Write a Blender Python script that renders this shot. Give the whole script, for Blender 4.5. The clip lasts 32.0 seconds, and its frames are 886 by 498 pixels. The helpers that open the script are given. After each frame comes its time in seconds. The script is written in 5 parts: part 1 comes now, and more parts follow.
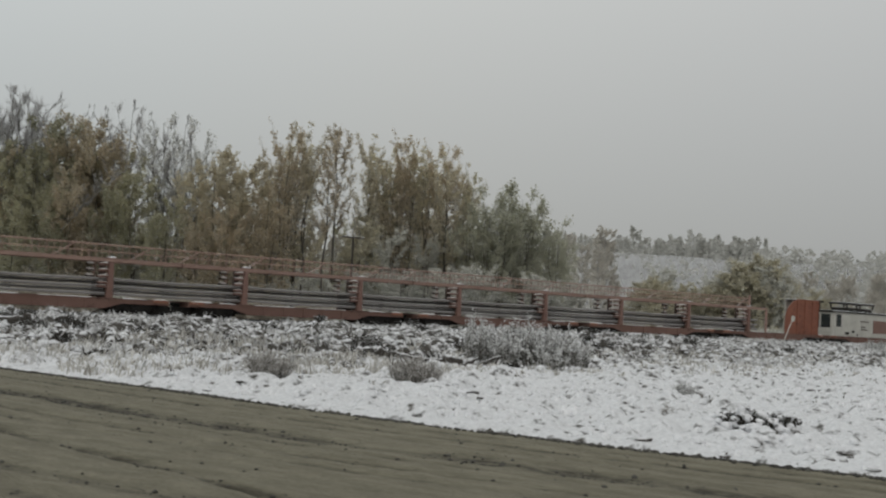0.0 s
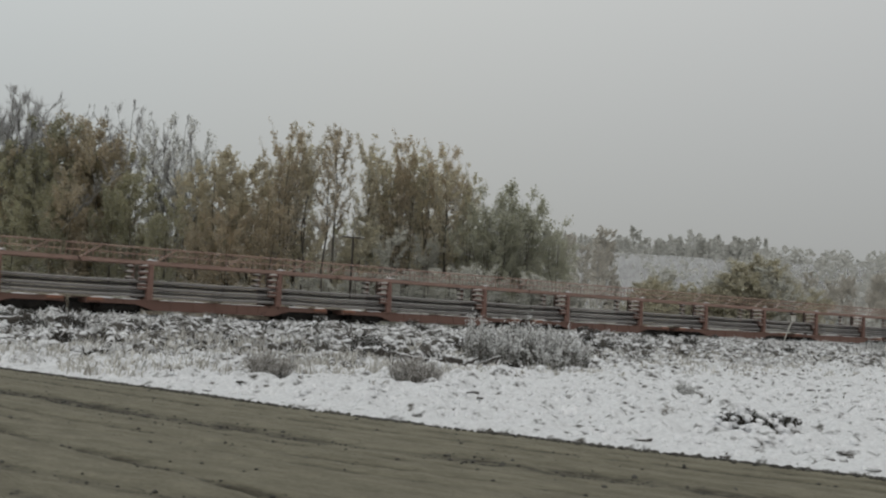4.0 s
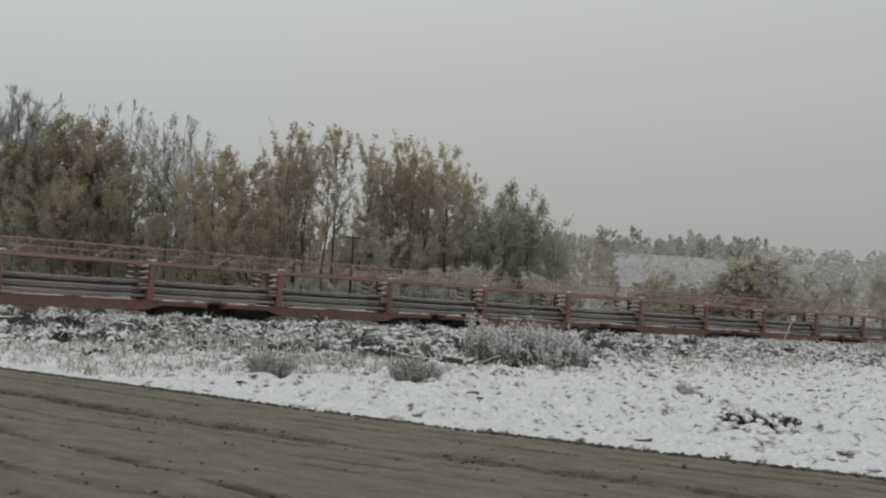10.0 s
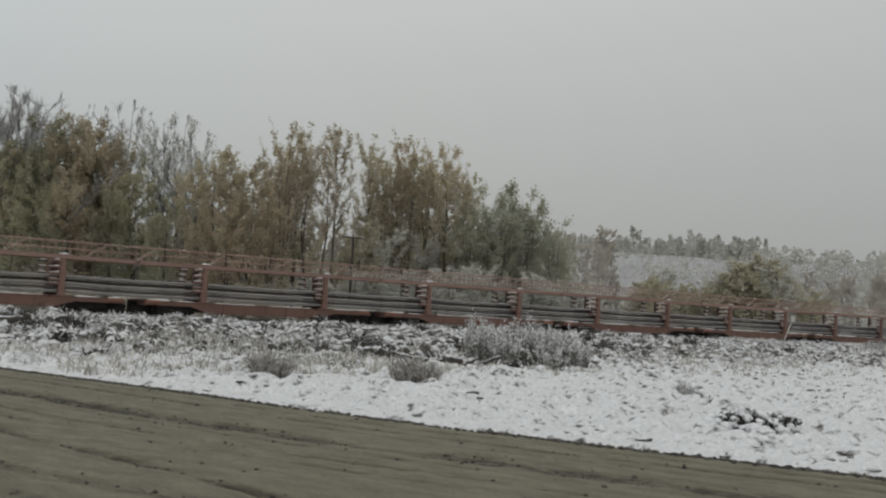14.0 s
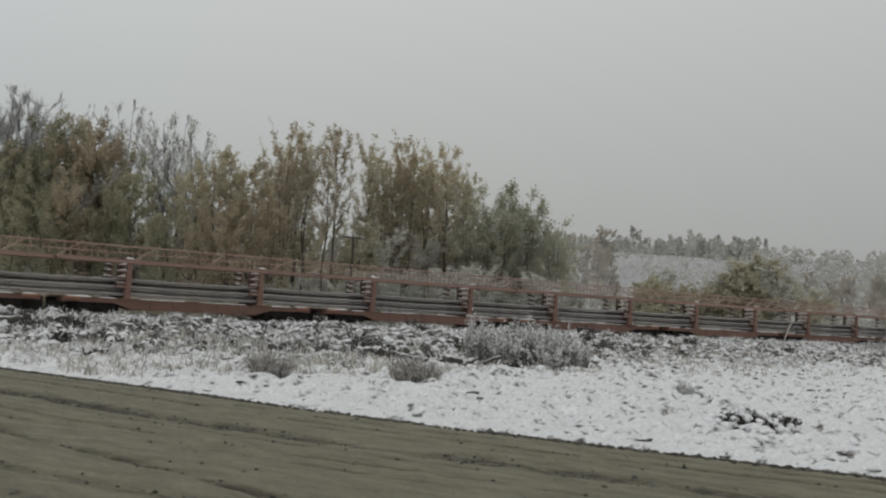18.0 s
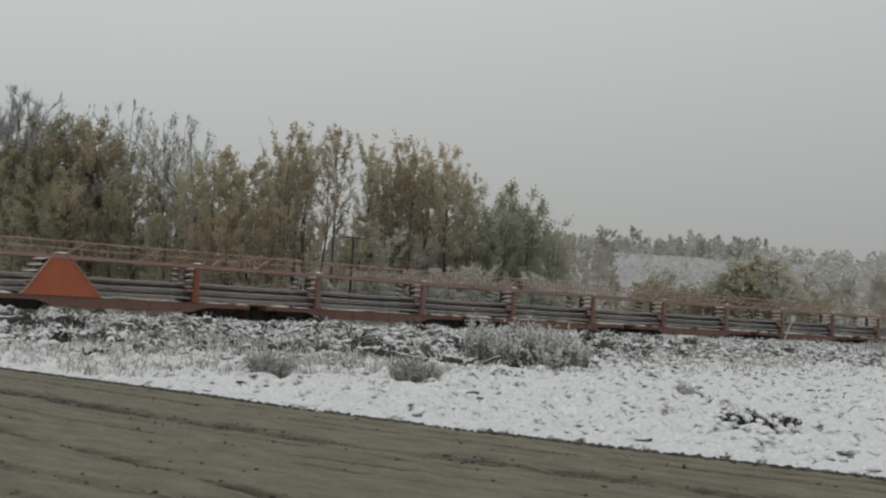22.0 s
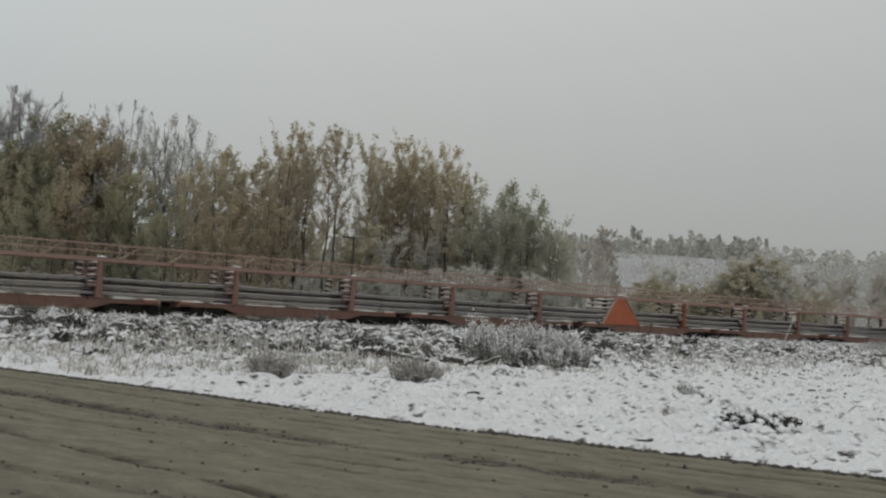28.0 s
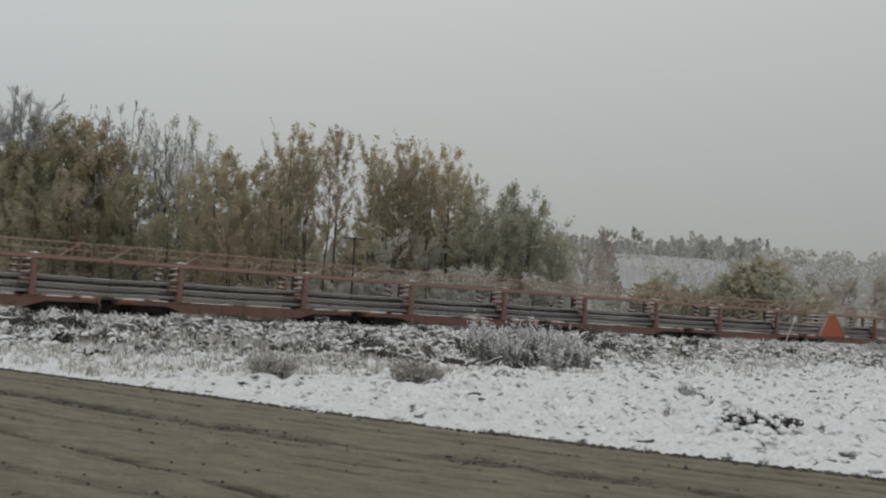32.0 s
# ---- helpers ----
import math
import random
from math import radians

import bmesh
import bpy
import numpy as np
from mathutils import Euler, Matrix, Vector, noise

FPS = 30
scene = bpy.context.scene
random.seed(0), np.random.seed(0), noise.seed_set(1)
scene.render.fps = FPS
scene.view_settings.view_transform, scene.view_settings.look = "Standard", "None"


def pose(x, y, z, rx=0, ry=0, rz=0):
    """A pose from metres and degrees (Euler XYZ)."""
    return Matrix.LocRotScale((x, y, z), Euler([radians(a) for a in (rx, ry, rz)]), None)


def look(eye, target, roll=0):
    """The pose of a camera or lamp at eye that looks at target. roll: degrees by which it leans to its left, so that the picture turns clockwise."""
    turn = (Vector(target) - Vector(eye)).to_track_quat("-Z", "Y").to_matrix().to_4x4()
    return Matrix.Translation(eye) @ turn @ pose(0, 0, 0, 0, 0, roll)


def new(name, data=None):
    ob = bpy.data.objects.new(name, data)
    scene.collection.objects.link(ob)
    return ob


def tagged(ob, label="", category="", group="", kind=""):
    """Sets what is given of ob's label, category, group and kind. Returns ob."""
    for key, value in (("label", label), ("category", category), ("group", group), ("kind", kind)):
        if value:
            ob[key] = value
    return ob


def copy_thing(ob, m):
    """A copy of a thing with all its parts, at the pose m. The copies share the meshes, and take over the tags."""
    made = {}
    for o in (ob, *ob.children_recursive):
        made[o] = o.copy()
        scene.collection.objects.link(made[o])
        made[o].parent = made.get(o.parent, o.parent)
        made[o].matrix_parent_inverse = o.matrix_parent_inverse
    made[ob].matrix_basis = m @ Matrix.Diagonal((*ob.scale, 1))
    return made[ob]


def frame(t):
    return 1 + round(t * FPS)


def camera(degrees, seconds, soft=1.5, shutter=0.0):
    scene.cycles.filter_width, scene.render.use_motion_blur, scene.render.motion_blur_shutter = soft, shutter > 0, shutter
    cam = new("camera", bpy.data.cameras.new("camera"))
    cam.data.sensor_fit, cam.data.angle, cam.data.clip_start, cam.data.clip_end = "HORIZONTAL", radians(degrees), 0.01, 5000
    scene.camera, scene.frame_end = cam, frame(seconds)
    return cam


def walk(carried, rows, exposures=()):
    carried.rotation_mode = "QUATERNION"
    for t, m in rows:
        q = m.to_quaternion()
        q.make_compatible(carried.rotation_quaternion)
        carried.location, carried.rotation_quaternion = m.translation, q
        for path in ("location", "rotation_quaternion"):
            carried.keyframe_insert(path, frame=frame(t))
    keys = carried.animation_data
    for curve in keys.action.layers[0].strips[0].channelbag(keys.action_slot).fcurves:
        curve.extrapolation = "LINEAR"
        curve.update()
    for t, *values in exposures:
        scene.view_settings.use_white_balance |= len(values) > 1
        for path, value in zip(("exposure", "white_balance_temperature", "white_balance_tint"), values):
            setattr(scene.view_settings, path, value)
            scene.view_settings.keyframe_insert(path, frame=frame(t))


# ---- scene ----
# The track runs away to the east-north-east; s is metres along it, off metres across it (away from the camera).
EYE_Z = 1.9
AZ = radians(38.303)
NEAR = 65.825          # distance of the train's near side from the camera
GRADE = -0.002783
RAIL_Z = 0.2727        # rail top at s = 0
HALF = 1.55            # half the width of the train


def on_track(s, off, z=0.0):
    """A place near the track: s along, off across from the train's near side, z above rail top."""
    return Vector((-(NEAR + off) * math.sin(AZ) + s * math.cos(AZ), (NEAR + off) * math.cos(AZ) + s * math.sin(AZ), RAIL_Z + z + GRADE * s))


def track_coords(x, y):
    return x * math.cos(AZ) + y * math.sin(AZ), -x * math.sin(AZ) + y * math.cos(AZ) - NEAR


def travel(t):
    """How far rack 0 of the train has come along the track at t seconds."""
    u = (t - 16) / 16
    return -25.416 + 8.1546 * t + 3.5905 * u ** 2 - 0.3954 * u ** 3 - 0.3234 * u ** 4


# ---- camera ----
cam = camera(44.84, 32.0, soft=2.25, shutter=0.5)


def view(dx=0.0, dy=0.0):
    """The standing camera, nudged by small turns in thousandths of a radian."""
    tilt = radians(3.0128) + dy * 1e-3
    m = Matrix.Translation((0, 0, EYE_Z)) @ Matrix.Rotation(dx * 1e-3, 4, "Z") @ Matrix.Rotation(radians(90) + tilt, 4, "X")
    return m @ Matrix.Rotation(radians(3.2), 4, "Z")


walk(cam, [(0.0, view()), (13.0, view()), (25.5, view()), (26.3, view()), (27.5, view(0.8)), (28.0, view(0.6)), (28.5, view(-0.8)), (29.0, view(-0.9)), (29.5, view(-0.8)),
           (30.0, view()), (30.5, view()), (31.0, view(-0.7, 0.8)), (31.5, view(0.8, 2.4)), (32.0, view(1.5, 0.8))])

# ---- sky and sun ----
world = bpy.data.worlds.new("overcast")
scene.world = world
world.use_nodes = True
wn, wl = world.node_tree.nodes, world.node_tree.links
wn.clear()
w_out, w_bg = wn.new("ShaderNodeOutputWorld"), wn.new("ShaderNodeBackground")
w_sky = wn.new("ShaderNodeTexSky")
w_sky.sky_type, w_sky.sun_disc = "NISHITA", False
w_sky.sun_elevation, w_sky.sun_rotation = radians(42), radians(200)
w_sky.air_density, w_sky.dust_density, w_sky.ozone_density = 1.0, 6.0, 1.0
w_coord, w_sep = wn.new("ShaderNodeTexCoord"), wn.new("ShaderNodeSeparateXYZ")
w_ramp = wn.new("ShaderNodeValToRGB")      # a deck of low cloud, dimmer towards the horizon
w_ramp.color_ramp.elements[0].position, w_ramp.color_ramp.elements[0].color = 0.0, (0.365, 0.365, 0.365, 1)
w_ramp.color_ramp.elements[1].position, w_ramp.color_ramp.elements[1].color = 1.0, (0.66, 0.66, 0.66, 1)
w_mid = w_ramp.color_ramp.elements.new(0.32)
w_mid.color = (0.60, 0.60, 0.60, 1)
w_tint = wn.new("ShaderNodeMix")
w_tint.data_type, w_tint.blend_type = "RGBA", "MULTIPLY"
w_tint.inputs[0].default_value = 1.0
w_mix = wn.new("ShaderNodeMix")
w_mix.data_type = "RGBA"
w_scale = wn.new("ShaderNodeVectorMath")
w_scale.operation = "SCALE"
w_scale.inputs["Scale"].default_value = 0.08
wl.new(w_coord.outputs["Generated"], w_sep.inputs[0])
wl.new(w_sep.outputs["Z"], w_ramp.inputs["Fac"])
w_side, w_lift = wn.new("ShaderNodeMath"), wn.new("ShaderNodeVectorMath")      # the cloud is thinner to the west
w_side.operation, w_lift.operation = "MULTIPLY_ADD", "SCALE"
w_side.inputs[1].default_value, w_side.inputs[2].default_value = -0.19, 1.015
wl.new(w_sep.outputs["X"], w_side.inputs[0])
wl.new(w_ramp.outputs[0], w_lift.inputs[0])
wl.new(w_side.outputs[0], w_lift.inputs["Scale"])
wl.new(w_lift.outputs[0], w_tint.inputs[6])
w_cast, w_hue = wn.new("ShaderNodeMapRange"), wn.new("ShaderNodeValToRGB")      # and bluer there
w_cast.inputs["From Min"].default_value, w_cast.inputs["From Max"].default_value = -0.45, 0.45
w_hue.color_ramp.elements[0].color, w_hue.color_ramp.elements[1].color = (0.950, 1.0, 0.995, 1), (0.982, 1.0, 0.985, 1)
w_hue.color_ramp.elements.new(0.45).color = (0.980, 1.0, 0.972, 1)
wl.new(w_sep.outputs["X"], w_cast.inputs["Value"])
wl.new(w_cast.outputs[0], w_hue.inputs["Fac"])
wl.new(w_hue.outputs[0], w_tint.inputs[7])
wl.new(w_sky.outputs[0], w_scale.inputs[0])
w_mix.inputs[0].default_value = 0.06
wl.new(w_tint.outputs[2], w_mix.inputs[6])
wl.new(w_scale.outputs[0], w_mix.inputs[7])
wl.new(w_mix.outputs[2], w_bg.inputs["Color"])
w_bg.inputs["Strength"].default_value = 1.0
wl.new(w_bg.outputs[0], w_out.inputs["Surface"])

sun_data = bpy.data.lights.new("sun", "SUN")
sun_data.energy, sun_data.angle, sun_data.color = 0.3, radians(40), (1.0, 0.97, 0.93)
sun = new("sun", sun_data)
sun.matrix_basis = look((-20, -40, 55), (0, 0, 0))
scene.view_settings.exposure = 0.0


# ---- materials ----
def material(name, low, high, rough=0.8, size=1.0, fine=None, metal=0.0, bump=0.3, bump_size=None, stretch=(1, 1, 1), turn=0.0, island=0.0, thing=0.0, snow=0.0, snow_size=2.0, spots=None, weeds=0.0, through_light=0.0, mud=None):
    """A surface whose colour wanders between low and high at two scales. island, thing: how far the colour differs from piece to piece or from object to object.
    snow: how much snow lies on what faces upwards. spots: (colour, size, threshold) of a third, patchy tone.
    weeds: how far plants break through the snow where the mesh says that they grow. through_light: the share of light that passes through, as in leaves.
    mud: the colour of wet mud, where the mesh has ruts."""
    m = bpy.data.materials.new(name)
    m.use_nodes = True
    n, l = m.node_tree.nodes, m.node_tree.links
    b = n["Principled BSDF"]
    b.inputs["Metallic"].default_value = metal
    co = n.new("ShaderNodeNewGeometry") if not thing else n.new("ShaderNodeTexCoord")
    mp = n.new("ShaderNodeMapping")
    mp.vector_type = "TEXTURE"
    mp.inputs["Scale"].default_value = [1 / v for v in stretch]
    mp.inputs["Rotation"].default_value = (0, 0, -turn)
    if thing:
        l.new(co.outputs["Object"], mp.inputs[0])
    else:
        l.new(co.outputs["Position"], mp.inputs[0])

    def noise_at(s, detail=4.0):
        t = n.new("ShaderNodeTexNoise")
        t.inputs["Scale"].default_value, t.inputs["Detail"].default_value, t.inputs["Roughness"].default_value = s, detail, 0.62
        l.new(mp.outputs[0], t.inputs["Vector"])
        return t.outputs["Fac"]

    def math_node(op, a, c):
        q = n.new("ShaderNodeMath")
        q.operation = op
        for k, v in ((0, a), (1, c)):
            if isinstance(v, (int, float)):
                q.inputs[k].default_value = v
            else:
                l.new(v, q.inputs[k])
        return q.outputs[0]

    def mixed(fac, a, c):
        q = n.new("ShaderNodeMix")
        q.data_type = "RGBA"
        for k, v in ((0, fac), (6, a), (7, c)):
            if isinstance(v, (int, float)):
                q.inputs[k].default_value = v
            elif isinstance(v, tuple):
                q.inputs[k].default_value = (*v, 1)
            else:
                l.new(v, q.inputs[k])
        return q.outputs[2]

    big = noise_at(1.0 / size)
    small = noise_at(1.0 / (fine or size * 0.12), 6.0)
    fac = math_node("ADD", math_node("MULTIPLY", big, 0.55), math_node("MULTIPLY", small, 0.45))
    if island:
        g = n.new("ShaderNodeNewGeometry")
        fac = math_node("ADD", math_node("MULTIPLY", fac, 1 - island), math_node("MULTIPLY", g.outputs["Random Per Island"], island))
    if thing:
        o = n.new("ShaderNodeObjectInfo")
        fac = math_node("ADD", math_node("MULTIPLY", fac, 1 - thing), math_node("MULTIPLY", o.outputs["Random"], thing))
    ramp = n.new("ShaderNodeMapRange")
    ramp.inputs["From Min"].default_value, ramp.inputs["From Max"].default_value = (0.34, 0.66) if not (island or thing) else (0.2, 0.8)
    l.new(fac, ramp.inputs["Value"])
    colour = mixed(ramp.outputs[0], low, high)
    if spots:
        tone, s, edge = spots
        k = n.new("ShaderNodeMapRange")
        k.inputs["From Min"].default_value, k.inputs["From Max"].default_value = edge, edge + 0.09
        l.new(noise_at(1.0 / s, 5.0), k.inputs["Value"])
        colour = mixed(k.outputs[0], colour, tone)
    if mud:
        w = n.new("ShaderNodeAttribute")
        w.attribute_name = "ruts"
        k = n.new("ShaderNodeMapRange")                       # wet mud gathers in blots
        k.inputs["From Min"].default_value, k.inputs["From Max"].default_value = 0.40, 0.58
        l.new(noise_at(9.0, 6.0), k.inputs["Value"])
        colour = mixed(math_node("MULTIPLY", w.outputs["Fac"], math_node("ADD", math_node("MULTIPLY", k.outputs[0], 0.65), 0.32)), colour, mud)
    if snow:
        g2, sp = n.new("ShaderNodeNewGeometry"), n.new("ShaderNodeSeparateXYZ")
        l.new(g2.outputs["Normal"], sp.inputs[0])
        up = math_node("MULTIPLY", sp.outputs["Z"], noise_at(1.0 / snow_size, 5.0))
        if weeds:
            w = n.new("ShaderNodeAttribute")
            w.attribute_name = "weeds"
            up = math_node("SUBTRACT", up, math_node("MULTIPLY", w.outputs["Fac"], weeds))
        k = n.new("ShaderNodeMapRange")
        k.inputs["From Min"].default_value, k.inputs["From Max"].default_value = 0.55 - 0.5 * snow, 0.68 - 0.5 * snow
        l.new(up, k.inputs["Value"])
        # random greys put the weak shading of small snow bumps into the colour
        white = mixed(noise_at(3.1 / snow_size, 6.0), (0.46, 0.465, 0.475), (0.98, 0.985, 1.0))
        colour = mixed(k.outputs[0], colour, white)
    l.new(colour, b.inputs["Base Color"])
    r = n.new("ShaderNodeMapRange")
    r.inputs["To Min"].default_value, r.inputs["To Max"].default_value = max(rough - 0.12, 0.05), min(rough + 0.12, 1.0)
    l.new(small, r.inputs["Value"])
    l.new(r.outputs[0], b.inputs["Roughness"])
    b.inputs["Specular IOR Level"].default_value = 0.3
    if through_light:
        tr, mx = n.new("ShaderNodeBsdfTranslucent"), n.new("ShaderNodeMixShader")
        mx.inputs[0].default_value = through_light
        l.new(colour, tr.inputs["Color"])
        l.new(b.outputs[0], mx.inputs[1])
        l.new(tr.outputs[0], mx.inputs[2])
        l.new(mx.outputs[0], n["Material Output"].inputs["Surface"])
    if bump:
        u = n.new("ShaderNodeBump")
        u.inputs["Strength"].default_value, u.inputs["Distance"].default_value = bump, bump_size or size * 0.05
        l.new(small, u.inputs["Height"])
        l.new(u.outputs[0], b.inputs["Normal"])
    return m


M_SNOW = material("snowy_field", (0.035, 0.032, 0.027), (0.11, 0.10, 0.088), 0.85, 1.2, 0.15, bump=0.7, bump_size=0.06, snow=0.56, snow_size=0.24, weeds=0.15)
M_CAP = material("snow_cap", (0.7, 0.71, 0.73), (0.86, 0.86, 0.87), 0.8, 0.6, 0.1, bump=0.3)
M_ROAD = material("gravel_road", (0.113, 0.102, 0.071), (0.245, 0.227, 0.167), 0.86, 0.26, 0.03, bump=0.9, bump_size=0.025, stretch=(0.34, 1.0, 1.0), turn=radians(34), spots=((0.062, 0.056, 0.041), 0.035, 0.60), mud=(0.032, 0.028, 0.019))
M_STONE = material("stone", (0.03, 0.028, 0.025), (0.12, 0.115, 0.1), 0.8, 0.4, island=0.6, snow=0.0)
M_BALLAST = material("ballast", (0.05, 0.047, 0.044), (0.13, 0.124, 0.116), 0.9, 0.8, 0.12, bump=0.9, bump_size=0.05, snow=0.04, snow_size=0.7)
M_TIE = material("creosoted_wood", (0.035, 0.03, 0.026), (0.08, 0.07, 0.06), 0.85, 0.6, snow=0.6, snow_size=0.4)
M_STEEL = material("rail_steel", (0.10, 0.105, 0.115), (0.22, 0.225, 0.235), 0.5, 1.5, 0.2, metal=0.35, stretch=(0.2, 1, 1), bump=0.1, snow=0.42, snow_size=1.2)
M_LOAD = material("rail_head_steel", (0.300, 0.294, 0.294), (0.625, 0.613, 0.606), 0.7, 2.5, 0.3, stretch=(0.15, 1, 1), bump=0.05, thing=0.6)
M_WEB = material("darker_rail_web", (0.132, 0.122, 0.117), (0.299, 0.276, 0.265), 0.8, 2.5, 0.3, stretch=(0.15, 1, 1), bump=0.05, thing=0.6)
M_GRIMY_SNOW = material("grimy_snow", (0.390, 0.358, 0.332), (0.650, 0.617, 0.592), 0.85, 0.5, 0.08, bump=0.3)
M_RUST = material("oxide_red_paint", (0.168, 0.098, 0.080), (0.288, 0.175, 0.145), 0.7, 1.4, 0.15, bump=0.15, thing=0.12, spots=((0.10, 0.058, 0.047), 0.5, 0.6))
M_BEAM = material("weathered_red_paint", (0.282, 0.186, 0.155), (0.453, 0.303, 0.253), 0.75, 1.2, 0.15, bump=0.15, thing=0.12, snow=0.42, snow_size=1.5)
M_ORANGE = material("orange_paint", (0.36, 0.10, 0.05), (0.47, 0.145, 0.075), 0.6, 1.2, 0.15, bump=0.1, thing=0.1, spots=((0.26, 0.08, 0.045), 0.35, 0.64))
M_SILL = material("dark_oxide_paint", (0.145, 0.082, 0.066), (0.235, 0.14, 0.114), 0.75, 1.4, 0.15, bump=0.15, thing=0.12, spots=((0.07, 0.045, 0.038), 0.6, 0.60))
M_STEP = material("scraped_orange_paint", (0.22, 0.105, 0.07), (0.34, 0.16, 0.105), 0.75, 0.8, 0.1, thing=0.1)
M_DARK = material("black_running_gear", (0.012, 0.011, 0.010), (0.045, 0.04, 0.036), 0.7, 0.6, 0.1, metal=0.2)
M_BROWN = material("brown_bracket", (0.045, 0.033, 0.029), (0.10, 0.07, 0.058), 0.8, 0.6, 0.1, thing=0.1)
M_WHITE = material("dirty_white_paint", (0.42, 0.41, 0.37), (0.60, 0.585, 0.53), 0.6, 1.0, 0.12, bump=0.1, spots=((0.3, 0.24, 0.18), 0.4, 0.66))
M_GLASS_DARK = material("dark_window_glass", (0.02, 0.025, 0.025), (0.035, 0.04, 0.04), 0.15, 1.0, bump=0.0)
M_BARK = material("grey_bark", (0.067, 0.061, 0.052), (0.148, 0.134, 0.120), 0.9, 0.7, 0.1, stretch=(1, 1, 0.3), thing=0.2)
M_BIRCH = material("pale_birch_bark", (0.22, 0.212, 0.20), (0.42, 0.41, 0.395), 0.85, 0.8, 0.12, stretch=(1, 1, 0.5), spots=((0.07, 0.065, 0.06), 0.25, 0.6))
M_TWIG = material("frosted_twig", (0.242, 0.231, 0.220), (0.506, 0.501, 0.495), 0.9, 0.6, island=0.5, bump=0.0)
# Leaf tones below are paled: distance haze painted into them, beside real snow.
M_LEAF_OLIVE = material("olive_leaf", (0.439, 0.416, 0.298), (0.766, 0.697, 0.491), 0.85, 3.0, 0.8, island=0.35, thing=0.3, bump=0.0, snow=0.32, snow_size=1.2, through_light=0.6)
M_LEAF_GREEN = material("dark_green_poplar_leaf", (0.339, 0.333, 0.235), (0.580, 0.554, 0.392), 0.85, 3.0, 0.8, island=0.35, thing=0.3, bump=0.0, snow=0.32, snow_size=1.2, through_light=0.6)
M_LEAF_RUST = material("russet_poplar_leaf", (0.419, 0.365, 0.263), (0.706, 0.605, 0.454), 0.85, 3.0, 0.8, island=0.35, thing=0.3, bump=0.0, snow=0.32, snow_size=1.2, through_light=0.6)
M_LEAF_GOLD = material("yellowing_aspen_leaf", (0.499, 0.455, 0.343), (0.729, 0.666, 0.509), 0.85, 3.0, 0.8, island=0.35, thing=0.3, bump=0.0, snow=0.32, snow_size=1.2, through_light=0.6)
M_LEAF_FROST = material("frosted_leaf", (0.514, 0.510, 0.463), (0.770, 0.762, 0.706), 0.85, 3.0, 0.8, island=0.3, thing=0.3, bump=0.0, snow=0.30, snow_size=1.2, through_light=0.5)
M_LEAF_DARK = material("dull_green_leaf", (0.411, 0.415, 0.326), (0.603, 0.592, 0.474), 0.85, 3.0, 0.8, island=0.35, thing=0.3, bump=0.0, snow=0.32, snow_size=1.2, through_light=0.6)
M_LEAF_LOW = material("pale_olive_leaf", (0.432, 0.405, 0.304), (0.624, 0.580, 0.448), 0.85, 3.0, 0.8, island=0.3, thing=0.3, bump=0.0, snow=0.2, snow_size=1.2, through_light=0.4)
# far woods and brush: their pale grey is haze put into the colour
M_FAR = material("hazed_far_leaf", (0.526, 0.521, 0.488), (0.639, 0.632, 0.597), 0.9, 12.0, 2.0, island=0.2, bump=0.0, through_light=0.45)
M_SKYLINE = material("hazed_skyline_leaf", (0.562, 0.557, 0.525), (0.657, 0.652, 0.620), 0.9, 12.0, 2.0, island=0.2, bump=0.0, through_light=0.5)
M_FAR_LEAF = material("hazed_pale_leaf", (0.551, 0.525, 0.472), (0.657, 0.625, 0.567), 0.9, 6.0, 1.0, island=0.3, bump=0.0, through_light=0.4)
M_BRUSH = material("brown_brush", (0.368, 0.334, 0.274), (0.609, 0.552, 0.461), 0.9, 2.0, 0.3, island=0.4, thing=0.2, bump=0.0, through_light=0.3)
M_FROST_STEM = material("frosted_stem", (0.46, 0.455, 0.445), (0.80, 0.80, 0.80), 0.85, 0.6, 0.1, island=0.6, bump=0.0)
M_DRY_STEM = material("dry_stem", (0.07, 0.06, 0.05), (0.30, 0.28, 0.25), 0.9, 0.6, 0.1, island=0.7, bump=0.0)
M_STRAND = material("tan_frosted_stem", (0.32, 0.30, 0.26), (0.72, 0.705, 0.67), 0.9, 0.6, 0.1, island=0.7, bump=0.0)
# near black: the shade of pits in the snow is put into this colour
M_PIT = material("pit_shade_brush", (0.03, 0.028, 0.024), (0.12, 0.113, 0.10), 0.9, 0.5, 0.1, island=0.6, bump=0.0, snow=0.5, snow_size=0.3)
M_HOOD = material("faded_orange_paint", (0.19, 0.072, 0.046), (0.28, 0.108, 0.068), 0.65, 1.2, 0.15, bump=0.1, spots=((0.13, 0.052, 0.036), 0.5, 0.58))
# weed colour taken down almost to black, as shade inside the hollows
M_SHADE_WEED = material("hollow_shade_weed", (0.015, 0.014, 0.012), (0.09, 0.084, 0.072), 0.9, 0.5, 0.1, island=0.6, bump=0.0)
M_LOG = material("dead_wood", (0.035, 0.03, 0.026), (0.10, 0.09, 0.08), 0.9, 0.5, 0.08, snow=0.42, snow_size=0.5)


# ---- small helpers ----
def mesh_of(name, verts, faces, mat, smooth=False):
    me = bpy.data.meshes.new(name)
    me.from_pydata([tuple(v) for v in verts], [], faces)
    me.materials.append(mat)
    if smooth:
        me.polygons.foreach_set("use_smooth", [True] * len(me.polygons))
    me.update()
    return me


